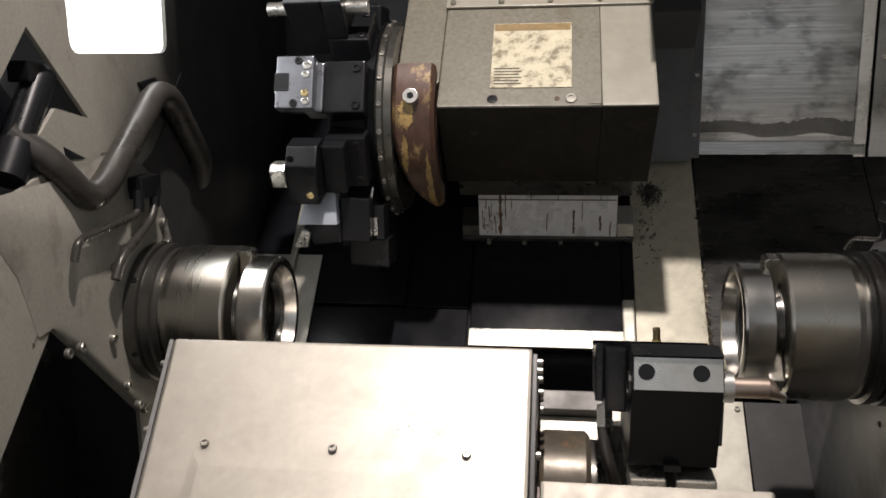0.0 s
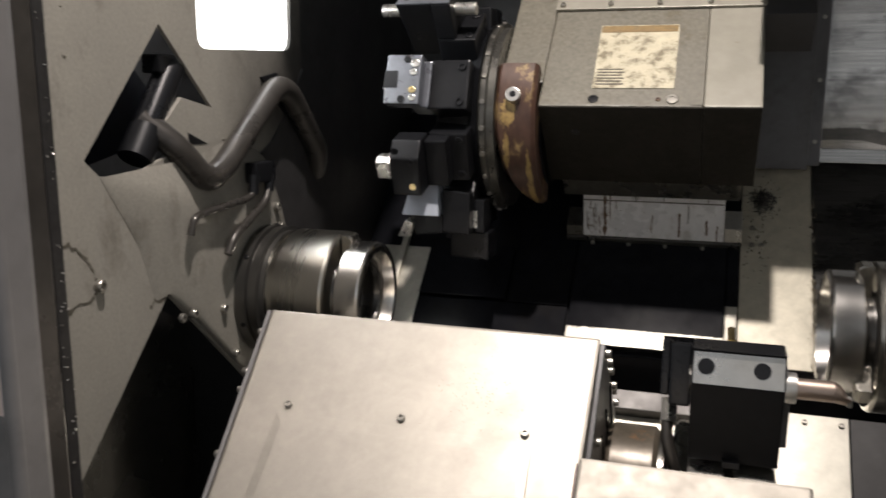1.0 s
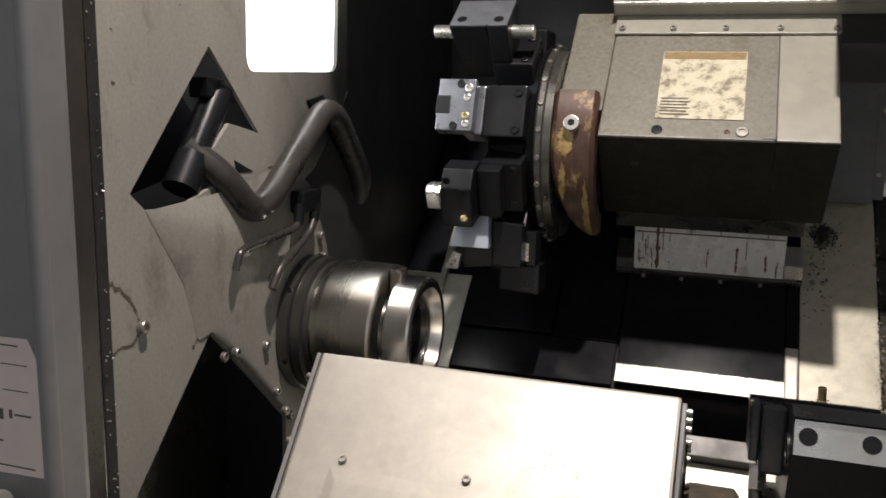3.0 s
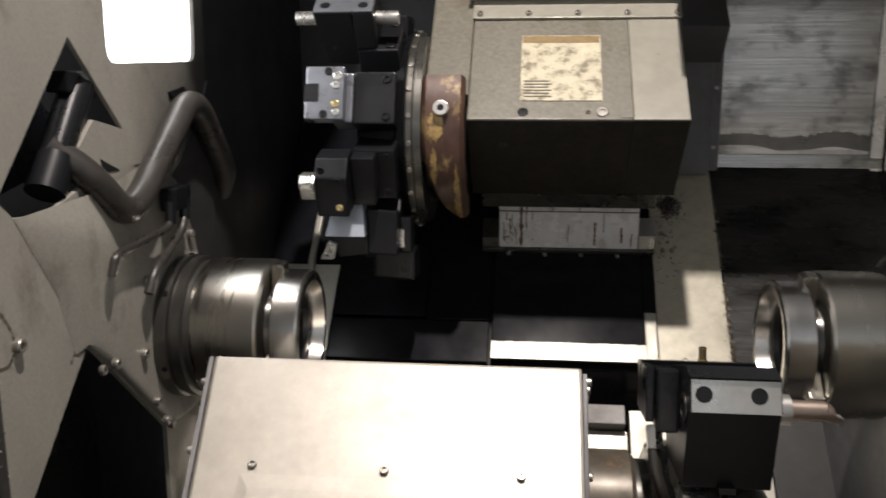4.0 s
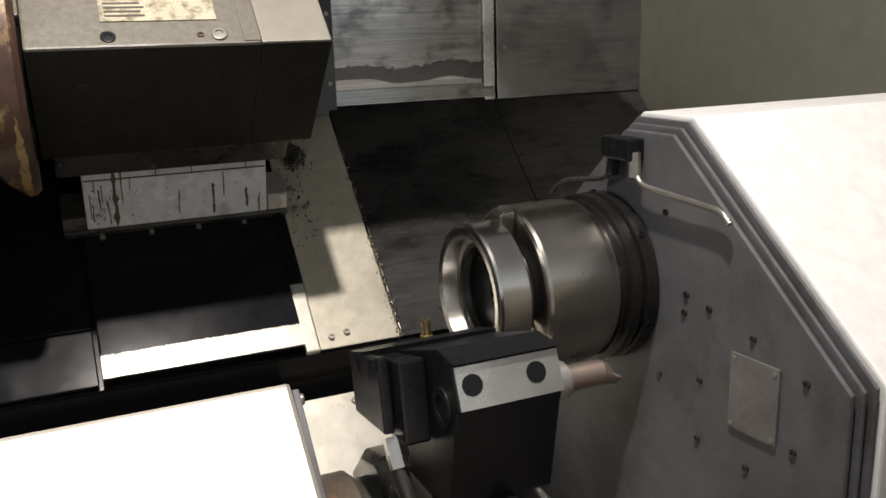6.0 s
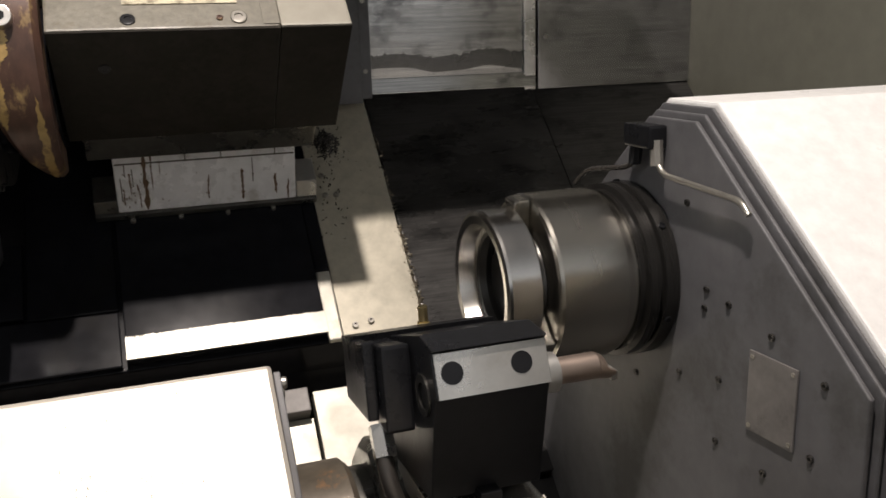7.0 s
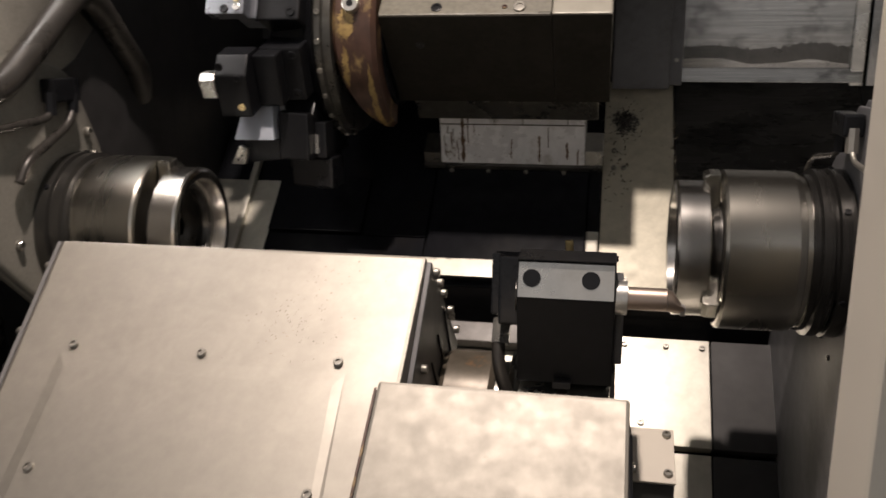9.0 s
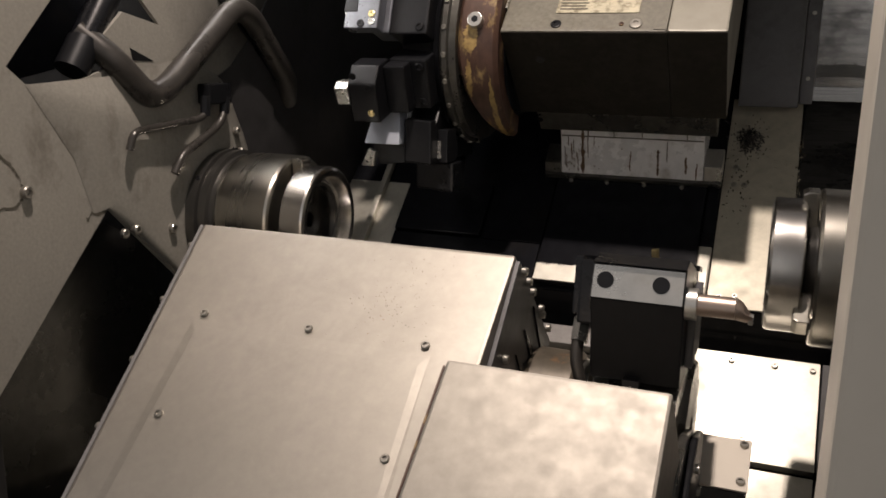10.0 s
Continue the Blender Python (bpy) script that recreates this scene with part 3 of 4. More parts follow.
def workpiece(x, s, label):
    t = thing("workpiece_ring", (x, AY, AZ), label, "machined ring", "", "workpieces")
    prof = [(0.0, 0.062), (0.0, 0.0845), (0.002, 0.0862), (0.036, 0.0862), (0.039, 0.0845), (0.041, 0.080), (0.040, 0.071), (0.022, 0.067), (0.020, 0.062)]
    part("ring", shift(turned([(x + s * a, r) for a, r in prof], (AY, AZ)), t), "steel", t, "", 0, 14)
    part("bore", shift(turned([(x + s * a, r) for a, r in ((0.001, 0.012), (0.001, 0.0615), (0.019, 0.0615), (0.019, 0.057), (0.011, 0.054), (0.004, 0.054), (0.004, 0.012))], (AY, AZ)), t), "darkflange", t, "dark stepped bore", 0, 14)
    return t


chuck("main_chuck", -0.668, 1, "smooth steel lathe chuck on the main spindle", "flange")
workpiece(-0.511, 1, "bright turned steel ring held in the main chuck")
chuck("sub_chuck", 0.3715, -1, "smooth steel lathe chuck on the opposite spindle", "darkflange")
workpiece(0.2145, -1, "bright turned steel ring held in the opposite chuck")

# ---- upper turret ----
TY, TZ = 1.543, 1.449
up = thing("turret_housing", (-0.12, *bed(0.24, 0.3)), "cream cast turret housing with oil stains, dark underneath", "turret housing")
part("body", shift(bedbox(-0.262, 0.000, 0.231, 0.52, 0.222, 0.413), up), "face", up, "oil-spotted cast face", 0.003)
part("end_cover", shift(bedbox(0.0005, 0.088, 0.231, 0.52, 0.222, 0.4135), up), "smooth", up, "smooth cream end cover", 0.003)
# These sheets put the underside's shade, with some oil, into colour.
part("oil_shade_sheet", shift(bedbox(-0.2615, 0.0, 0.2288, 0.2308, 0.223, 0.4115), up), "oilshade", up, "brown-black sheet for oil and shade under the casting")
part("oil_shade_sheet", shift(bedbox(0.001, 0.0875, 0.2291, 0.2308, 0.223, 0.412), up), "oilshade", up, "brown-black sheet for oil and shade under the end cover")
part("shoulder", shift(bedbox(-0.335, -0.2625, 0.285, 0.52, 0.30, 0.4125), up), "face", up, "", 0.004)
part("lower_strip", shift(bedbox(-0.25, 0.07, 0.268, 0.45, 0.130, 0.2215), up), "ring", up, "", 0.002)
part("screw_strip", shift(bedbox(-0.264, 0.0915, 0.460, 0.60, 0.4142, 0.4190), up), "smooth", up, "cream fixing strip", 0.001)
# Near-black box forms the underside of the cream upper cover.
part("dark_under_box", shift(bedbox(0.0885, 0.168, 0.436, 0.78, 0.335, 0.4185), up), "casing_shade", up, "black lower side of the upper cover", 0.002)
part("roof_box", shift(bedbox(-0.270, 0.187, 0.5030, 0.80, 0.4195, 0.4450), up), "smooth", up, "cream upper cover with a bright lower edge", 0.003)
# Added shelf above the view; its edge limits the lit patch on the bed.
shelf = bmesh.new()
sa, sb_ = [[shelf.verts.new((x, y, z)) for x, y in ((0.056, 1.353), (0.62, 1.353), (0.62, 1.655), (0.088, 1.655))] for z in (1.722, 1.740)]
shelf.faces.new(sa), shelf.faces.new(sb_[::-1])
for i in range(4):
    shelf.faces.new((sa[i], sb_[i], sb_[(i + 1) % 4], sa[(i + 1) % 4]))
part("shade_shelf", shift(shelf, up), "casing_shade", up, "unseen shelf added to cast the bed's shadow edge", 0.002)
part("roof_lip", shift(bedbox(-0.270, 0.189, 0.4990, 0.511, 0.4455, 0.4520), up), "ground", up, "bright folded edge", 0.002)
for i in range(5):
    screw((-0.252 + 0.084 * i, *bed(0.470, 0.4190)), OUT, 0.0052, 0.005, "bolt", up)
screw((-0.173, *bed(0.246, 0.413)), OUT, 0.0085, 0.002, "black", up, "plug")
screw((-0.048, *bed(0.246, 0.413)), OUT, 0.0098, 0.003, "bolt", up, "plug")
screw((-0.070, *bed(0.246, 0.413)), OUT, 0.004, 0.002, "rust", up, "plug")
screw((-0.205, *bed(0.2288, 0.353)), -UP, 0.007, 0.001, "black", up, "plug")
part("seam_cover", shift(bedbox(-0.020, -0.0005, 0.234, 0.458, 0.4132, 0.4142), up), "face", up)
tag = thing("warning_label", (-0.112, *bed(0.34, 0.414)), "flaked and browned cream warning label on the housing", "label")
part("sheet", shift(bedbox(-0.178, -0.047, 0.270, 0.4200, 0.4134, 0.4146), tag), "label", tag)
part("band", shift(bedbox(-0.176, -0.049, 0.402, 0.418, 0.4148, 0.4152), tag), "labelband", tag, "browned header band")
for i in range(6):
    part("print_line", shift(bedbox(-0.173, -0.128 - 0.004 * (i % 2), 0.277 + 0.0068 * i, 0.2798 + 0.0068 * i, 0.4148, 0.4152), tag), "ink", tag)

# turret disc
disc = thing("upper_turret", (-0.40, TY, TZ), "black tool turret disc on a rust-stained hub", "tool turret")
part("hub_core", shift(turned([(-0.335, 0.05), (-0.335, 0.122), (-0.270, 0.122), (-0.264, 0.118), (-0.264, 0.05)], (TY, TZ)), disc), "oily", disc, "black hub core", 0, 14)
boss, brows = bmesh.new(), []
for k in range(49):
    a = radians(142 + 119 * k / 48)
    f = k / 48
    x0, x1 = -0.335 + 0.056 * max(0.0, (f - 0.35) / 0.65) ** 1.5, -0.2665
    brows.append([boss.verts.new((x, TY + r * math.cos(a), TZ + r * math.sin(a))) for x, r in ((x0, 0.118), (x0, 0.151), (x0 + 0.006, 0.156), (x1 - 0.007, 0.156), (x1, 0.149), (x1, 0.118))])
for a, b in zip(brows, brows[1:]):
    for i in range(6):
        boss.faces.new((a[i], b[i], b[(i + 1) % 6], a[(i + 1) % 6]))
boss.faces.new(brows[0]), boss.faces.new(brows[-1][::-1])
part("hub", shift(boss, disc), "rust", disc, "rust-brown tapered boss with yellowed oil streaks", 0, 30)
for a0, a1, x0, x1 in ((196, 260, -0.286, -0.2735), (164, 184, -0.326, -0.298), (186, 212, -0.322, -0.310)):
    st_bm, rows_ = bmesh.new(), []
    for k in range(41):
        a = radians(a0 + (a1 - a0) * k / 40)
        e = min(1.0, 4 * k / 40, 4 * (1 - k / 40)) * (x1 - x0) / 2
        c = (x0 + x1) / 2 + rnd.uniform(-0.0012, 0.0012)
        rows_.append([st_bm.verts.new((x, TY + 0.1566 * math.cos(a), TZ + 0.1566 * math.sin(a))) for x in (c - e * rnd.uniform(0.5, 1.0), min(x1, c + e * rnd.uniform(0.7, 1.0)))])
    for p_, q_ in zip(rows_, rows_[1:]):
        st_bm.faces.new((p_[0], p_[1], q_[1], q_[0]))
    part("oil_streak", shift(st_bm, disc), "streak", disc, "dried yellow oil streak")
part("bearing_ring", shift(turned([(-0.362, 0.06), (-0.362, 0.166), (-0.358, 0.169), (-0.350, 0.169), (-0.348, 0.162), (-0.336, 0.162), (-0.336, 0.06)], (TY, TZ)), disc), "ring", disc, "dull steel ring", 0, 14)
part("disc", shift(turned([(-0.445, 0.03), (-0.445, 0.130), (-0.436, 0.146), (-0.380, 0.160), (-0.363, 0.171), (-0.3625, 0.03)], (TY, TZ), 40), disc), "black", disc, "", 0, 14)
bo = rod((-0.303, 1.395, 1.489), (-0.303, 1.381, 1.494), 0.0125, 20)
part("oil_plug", shift(bo, disc), "ground", disc, "bare steel oil plug", 0.001)
part("oil_plug_socket", shift(rod((-0.303, 1.383, 1.4934), (-0.303, 1.3805, 1.4942), 0.006, 6), disc), "black", disc)
for k in range(24):
    a = radians(15 * k + 4)
    screw((-0.354, TY + 0.169 * math.cos(a), TZ + 0.169 * math.sin(a)), (0, math.cos(a), math.sin(a)), 0.0045, 0.003, "bolt", disc)


def station(angle):
    """Frame of a turret station: origin on the axis, x along the axis, z outwards."""
    return Matrix.Translation((0, TY, TZ)) @ Matrix.Rotation(radians(angle - 90), 4, "X")


def at_station(bm, angle, ob):
    bmesh.ops.transform(bm, matrix=station(angle), verts=bm.verts)
    return shift(bm, ob)


def tool_base(angle, label):
    t = thing("tool_holder", station(angle) @ Vector((-0.42, 0, 0.16)), label, "tool holder", "", "turret tools")
    part("base", at_station(block(-0.438, -0.372, -0.042, 0.042, 0.125, 0.196), angle, t), "black", t, "", 0.003)
    for sx in (-0.385,):
        for sy in (-0.03, 0.03):
            p = station(angle) @ Vector((sx, sy, 0.196))
            screw(p, station(angle).to_3x3() @ Vector((0, 0, 1)), 0.007, 0.003, "black", t)
    return t


# station 1: boring block above
A1 = 126
t1 = tool_base(A1, "black boring bar block with a steel bar")
part("body", at_station(prism([(0.036, 0.262), (-0.040, 0.262), (0.0, 0.140), (0.036, 0.140)], -0.500, -0.4385), A1, t1), "black", t1, "", 0.003)
part("body_end", at_station(block(-0.438, -0.405, -0.040, 0.036, 0.197, 0.262), A1, t1), "black", t1, "", 0.003)
# Lighter sheet on the black block paints its lit outward face.
part("clamp_face", at_station(block(-0.499, -0.406, -0.039, 0.035, 0.2622, 0.2650), A1, t1), "blued", t1, "clamp face in a paler colour for the light on it", 0.001)
for x in (-0.482, -0.422):
    part("bolt_hole", at_station(rod((x, -0.022, 0.2645), (x, -0.022, 0.2656), 0.008, 24), A1, t1), "black", t1)
bar = part("boring_bar", at_station(rod((-0.535, -0.01, 0.235), (-0.37, -0.01, 0.235), 0.011, 18), A1, t1), "ground", t1, "bare steel bar", 0.001)
# station 2: slotted holder with a polished face
A2 = 162
t2 = tool_base(A2, "blued slotted tool holder with a brass nozzle")
part("neck", at_station(block(-0.470, -0.4385, -0.040, 0.040, 0.150, 0.196), A2, t2), "blued", t2, "", 0.003)
hb = prism([(-0.042, 0.197), (0.042, 0.197), (0.042, 0.222), (-0.042, 0.222)], -0.508, -0.448)
part("face_plate", at_station(hb, A2, t2), "blued", t2, "polished blue-grey face", 0.002)
part("slot", at_station(block(-0.5095, -0.487, -0.014, 0.014, 0.205, 0.2235), A2, t2), "black", t2)
part("tool_shank", at_station(block(-0.5105, -0.489, -0.016, 0.002, 0.200, 0.2185), A2, t2), "ground", t2)
for dx, dy, m_, r_ in ((-0.472, 0.034, "black", 0.0065), (-0.458, 0.027, "ground", 0.007), (-0.460, 0.012, "ground", 0.006), (-0.460, -0.018, "brass", 0.006), (-0.459, -0.031, "ground", 0.006), (-0.478, -0.034, "black", 0.0065)):
    screw(station(A2) @ Vector((dx, dy, 0.222)), station(A2).to_3x3() @ Vector((0, 0, 1)), r_, 0.002, m_, t2)
# station 3: turning tool
A3 = 198
t3 = tool_base(A3, "black turning tool holder with a square bare insert holder")
part("body", at_station(prism([(-0.045, 0.197), (0.045, 0.197), (0.045, 0.235), (0.02, 0.258), (-0.045, 0.258)], -0.488, -0.438), A3, t3), "black", t3, "", 0.003)
part("neck", at_station(block(-0.4375, -0.400, -0.040, 0.04, 0.1965, 0.225), A3, t3), "black", t3, "", 0.003)
part("tool_shank", at_station(prism([(-0.016, 0.228), (0.018, 0.228), (0.022, 0.25), (0.014, 0.262), (-0.016, 0.258)], -0.512, -0.4885), A3, t3), "ground", t3, "bare steel shank", 0.002)
for dx, dy in ((-0.476, 0.034), (-0.452, 0.015), (-0.452, -0.028)):
    screw(station(A3) @ Vector((dx, dy, 0.258)), station(A3).to_3x3() @ Vector((0, 0, 1)), 0.006, 0.002, "black" if dy > -0.02 else "brass", t3)
# station 4: facing tool
A4 = 232
t4 = tool_base(A4, "dark facing tool holder with a bright clamp plate")
part("body", shift(facing([(-0.4215, 1.331), (-0.373, 1.328), (-0.373, 1.254), (-0.4215, 1.257)], 1.370, 1.445), t4), "black", t4, "", 0.003)
tilt = prism([(1.366, 1.340), (1.350, 1.288), (1.395, 1.288), (1.395, 1.340)], -0.488, -0.423)
for v in tilt.verts:
    if v.co.z > 1.33:
        v.co.x += 0.011 if v.co.x < -0.45 else -0.005
# The plate's pale tone is a painted sky reflection.
part("clamp_plate", shift(tilt, t4), "blued_sheen", t4, "blued plate with the sky's sheen in its colour", 0.0015)
part("shank", shift(facing([(-0.484, 1.2875), (-0.422, 1.2875), (-0.422, 1.255), (-0.470, 1.250)], 1.372, 1.43), t4), "black", t4, "", 0.002)
part("insert_seat", shift(facing([(-0.485, 1.278), (-0.472, 1.2735), (-0.477, 1.248), (-0.4995, 1.248)], 1.360, 1.3715), t4), "ground", t4, "bright insert seat", 0.001)
for x, z in ((-0.488, 1.255), (-0.481, 1.262)):
    part("pin_hole", shift(rod((x, 1.3605, z), (x, 1.3594, z), 0.0018, 10), t4), "black", t4)
# station 5: empty pocket
A5 = 268
t5 = tool_base(A5, "black empty tool pocket under the turret")
part("body", at_station(block(-0.455, -0.385, -0.04, 0.04, 0.1965, 0.226), A5, t5), "black", t5, "", 0.004)
part("lower_block", shift(facing([(-0.4215, 1.2535), (-0.351, 1.2535), (-0.351, 1.201), (-0.4215, 1.206)], 1.418, 1.48), t5), "black", t5, "", 0.004)
part("upper_block", shift(block(-0.3725, -0.355, 1.4005, 1.445, 1.2545, 1.312), t5), "black", t5, "", 0.002)
part("key", shift(block(-0.3722, -0.366, 1.397, 1.4003, 1.263, 1.293), t5), "ground", t5, "bright key")
for a in (54, 90, 306, 342, 18):
    tool_base(a, "black empty tool pocket on the turret")

# ---- lower turret: covers ----
SL = 0.77


def slope_box(x0, x1, y0, z0, length, depth, taper=0.0, taper_r=0.0):
    """A cover whose top falls towards the front; y0, z0: its rear top edge."""
    y1, z1 = y0 - length, z0 - SL * length
    bm = bmesh.new()
    k = depth
    top = [(x0, y0, z0), (x1, y0, z0), (x1 - taper_r, y1, z1), (x0 + taper, y1, z1)]
    low = [(x0, y0 + k * 0.72, z0 - k * 0.69), (x1, y0 + k * 0.72, z0 - k * 0.69), (x1 - taper_r, y1 + 0.02, z1 - k), (x0 + taper, y1 + 0.02, z1 - k)]
    a, b = [bm.verts.new(p) for p in top], [bm.verts.new(p) for p in low]
    bm.faces.new(a), bm.faces.new(b[::-1])
    for i in range(4):
        j = (i + 1) % 4
        bm.faces.new((a[i], b[i], b[j], a[j]))
    return bm


CX0, CX1, CY, CZ = -0.525, -0.094, 0.955, 1.216
NS = Vector((0, -SL, 1)).normalized()


def on_cover(x, y, lift=0.0):
    return Vector((x, y, CZ - SL * (CY - y))) + NS * lift


cv = thing("turret_cover", (-0.31, 0.85, 1.13), "brushed stainless sheet cover over the lower turret", "machine cover")
part("shell", shift(slope_box(CX0, CX1, CY, CZ, 0.55, 0.22, 0.07), cv), "cover", cv, "", 0.004)
# the panel is cross-broken along a diagonal crease
raised = bmesh.new()
q = [on_cover(-0.458, 0.838), on_cover(-0.306, 0.838), on_cover(-0.150, 0.838), on_cover(-0.118, 0.45), on_cover(-0.44, 0.45), on_cover(-0.449, 0.648)]
qa = [raised.verts.new(p) for p in q]
qc = on_cover(-0.29, 0.66)
qb = [raised.verts.new(p + (qc - p) * 0.07 + NS * h) for p, h in zip(q, (0.0006, 0.0006, 0.0006, 0.0055, 0.0055, 0.0008))]
raised.faces.new((qb[0], qb[1], qb[5])), raised.faces.new(qb[1:])
for i in range(6):
    raised.faces.new((qa[i], qa[(i + 1) % 6], qb[(i + 1) % 6], qb[i]))
part("raised_panel", shift(raised, cv), "cover", cv)
for x, y in ((-0.446, 0.846), (-0.303, 0.846), (-0.159, 0.846), (-0.431, 0.739), (-0.156, 0.739), (-0.42, 0.62), (-0.14, 0.62)):
    screw(on_cover(x, y, 0.001), NS, 0.0048, 0.0035, "bolt", cv)
# dried coolant drips on the sheet
rd = random.Random(31)
drips = bmesh.new()
for k in range(110):
    if k < 85:
        x, y = rd.gauss(-0.225, 0.03), rd.gauss(0.878, 0.014)
    elif k < 120:
        x, y = rd.gauss(-0.19, 0.03), rd.gauss(0.93, 0.012)
    else:
        x, y = rd.uniform(-0.50, -0.11), rd.uniform(0.70, 0.945)
    x, y = min(max(x, -0.50), -0.105), min(y, 0.945)
    r, st = rd.uniform(0.0003, 0.00065), rd.choice((1.0, 1.2, 1.6))
    p = on_cover(x, y, 0.0013)
    ring_ = [drips.verts.new(p + Vector((math.cos(a) * r, math.sin(a) * r * st * 0.79, math.sin(a) * r * st * 0.61))) for a in [radians(60 * q_) for q_ in range(6)]]
    drips.faces.new(ring_)
tagged(part("drip_spots", shift(drips, cv), "stain", cv), "dried brown coolant drip spots", "", "", "stuff")
trim = bmesh.new()
ends = []
for y in (CY, CY - 0.5):
    x = CX0 + 0.07 * (CY - y) / 0.55
    ends.append([trim.verts.new(on_cover(x + dx, y, dz)) for dx, dz in ((-0.007, -0.003), (-0.002, -0.003), (-0.002, -0.016), (-0.007, -0.016))])
for i in range(4):
    trim.faces.new((ends[0][i], ends[0][(i + 1) % 4], ends[1][(i + 1) % 4], ends[1][i]))
trim.faces.new(ends[0][::-1]), trim.faces.new(ends[1])
part("edge_trim", shift(trim, cv), "door", cv, "dark edge trim")
for y in (0.93, 0.86, 0.79, 0.72):
    screw(on_cover(CX0 + 0.07 * (CY - y) / 0.55 - 0.007, y, -0.009), (-1, 0, 0), 0.0045, 0.006, "bolt", cv)
# end of the cover, with ribs
ed = prism([(CY - 0.002, CZ - 0.006), (CY + 0.152, CZ - 0.150), (CY + 0.10, CZ - 0.22), (CY - 0.30, CZ - 0.30)], CX1 + 0.0005, CX1 + 0.006)
part("end_plate", shift(ed, cv), "subface", cv, "dark grey end plate", 0.001)
for k in range(4):
    y0 = CY + 0.085 - 0.034 * k
    part("slot", shift(prism([(y0 - 0.03, CZ - 0.075 - 0.02 * k), (y0 - 0.018, CZ - 0.085 - 0.02 * k), (y0 + 0.045, CZ - 0.165 - 0.012 * k), (y0 + 0.03, CZ - 0.172 - 0.012 * k)], CX1 + 0.0065, CX1 + 0.0085), cv), "black", cv)
for y, z in ((0.965, 1.195), (0.985, 1.178), (1.005, 1.160), (1.045, 1.128), (1.052, 1.118), (0.90, 1.11), (1.085, 1.09)):
    screw((CX1 + 0.006, y, z), (1, 0, 0), 0.005, 0.006, "bolt", cv)

sb = thing("front_cover", (0.017, 0.62, 1.10), "brushed stainless box cover in front of the lower turret", "machine cover")
part("shell", shift(slope_box(-0.080, 0.115, 0.707, 1.177, 0.32, 0.16), sb), "spotted", sb, "", 0.003)
part("side_seam", shift(prism([(0.704, 1.172), (0.45, 0.975), (0.45, 0.970), (0.704, 1.166)], -0.0825, -0.0805), sb), "rust", sb, "dark worn side edge")

# ---- lower turret and its boring holder ----
LY, LZ = 1.02, 1.005
lt = thing("lower_turret", (0.0, LY, LZ), "oily lower tool turret with a stained hub", "tool turret")
part("hub", shift(turned([(-0.087, 0.02), (-0.087, 0.074), (-0.080, 0.078), (-0.030, 0.078), (-0.024, 0.072), (-0.024, 0.02)], (LY, LZ)), lt), "stain", lt, "brown stained hub", 0, 14)
part("ring", shift(turned([(-0.0235, 0.02), (-0.0235, 0.068), (-0.008, 0.068), (-0.008, 0.02)], (LY, LZ), 40), lt), "ring", lt, "", 0, 14)
part("disc", shift(turned([(-0.0075, 0.02), (-0.0075, 0.085), (0.0, 0.093), (0.1, 0.093), (0.108, 0.085), (0.108, 0.02)], (LY, LZ), 12), lt), "ring", lt, "", 0.002)
part("end_plate", shift(prism([(0.74, 1.03), (0.78, 1.066), (0.87, 1.07), (0.93, 1.05), (0.955, 0.97), (0.93, 0.85), (0.74, 0.80)], 0.1085, 0.1175), lt), "ring", lt, "oily steel end plate", 0.003)
part("end_flange", shift(prism([(0.76, 1.02), (0.89, 1.06), (0.955, 1.04), (0.98, 0.96), (0.95, 0.84), (0.77, 0.80)], 0.118, 0.126), lt), "black", lt, "", 0.003)
for y, z in ((0.80, 1.01), (0.88, 1.03), (0.93, 0.98), (0.80, 0.92), (0.90, 0.90)):
    screw((0.126, y, z), (1, 0, 0), 0.005, 0.004, "bolt", lt)

bh = thing("boring_holder", (0.055, 0.95, 1.16), "black steel tool block with a bare bright front band", "tool holder")
prof = [(0.8800, 1.2350), (0.8672, 1.203), (0.872, 1.201), (0.888, 1.110), (1.00, 1.098), (1.020, 1.190), (1.014, 1.204), (0.907, 1.240), (0.874, 1.238)]
part("body", shift(prism(prof, 0.011, 0.103), bh), "black", bh, "", 0.002)
bev = prism([(0.8777, 1.2345), (0.8654, 1.2036), (0.8668, 1.2030), (0.8792, 1.2341)], 0.0125, 0.1015)
bevel_plate = part("bevel_face", shift(bev, bh), "ground", bh, "bare ground steel bevel with two holes")
nb = Vector((0, -0.93, 0.37))
for x in (0.025, 0.080):
    p = Vector((x, 0.8721, 1.2205))
    part("bolt_hole", shift(rod(p - nb * 0.001, p + nb * 0.0006, 0.0085, 28), bh), "black", bh)
part("side_plate", shift(prism([(0.930, 1.226), (1.018, 1.203), (1.008, 1.146), (0.920, 1.156)], -0.013, 0.0105), bh), "black", bh, "dark side plate", 0.003)
part("rear_plate", shift(prism([(0.950, 1.224), (1.028, 1.202), (1.018, 1.150), (0.940, 1.160)], -0.023, -0.0135), bh), "black", bh, "", 0.002)
part("top_edge", shift(prism([(0.99, 1.2160), (1.024, 1.2060), (1.024, 1.2010), (0.99, 1.2100)], -0.024, 0.106), bh), "black", bh)
part("bore_ring", shift(turned([(0.0108, 0.010), (0.0108, 0.0165), (0.0085, 0.0165), (0.0085, 0.010)], (0.896, 1.196), 28), bh), "darkflange", bh)
part("foot", shift(block(0.012, 0.050, 0.875, 0.99, 1.078, 1.1005), bh), "ground", bh, "", 0.002)
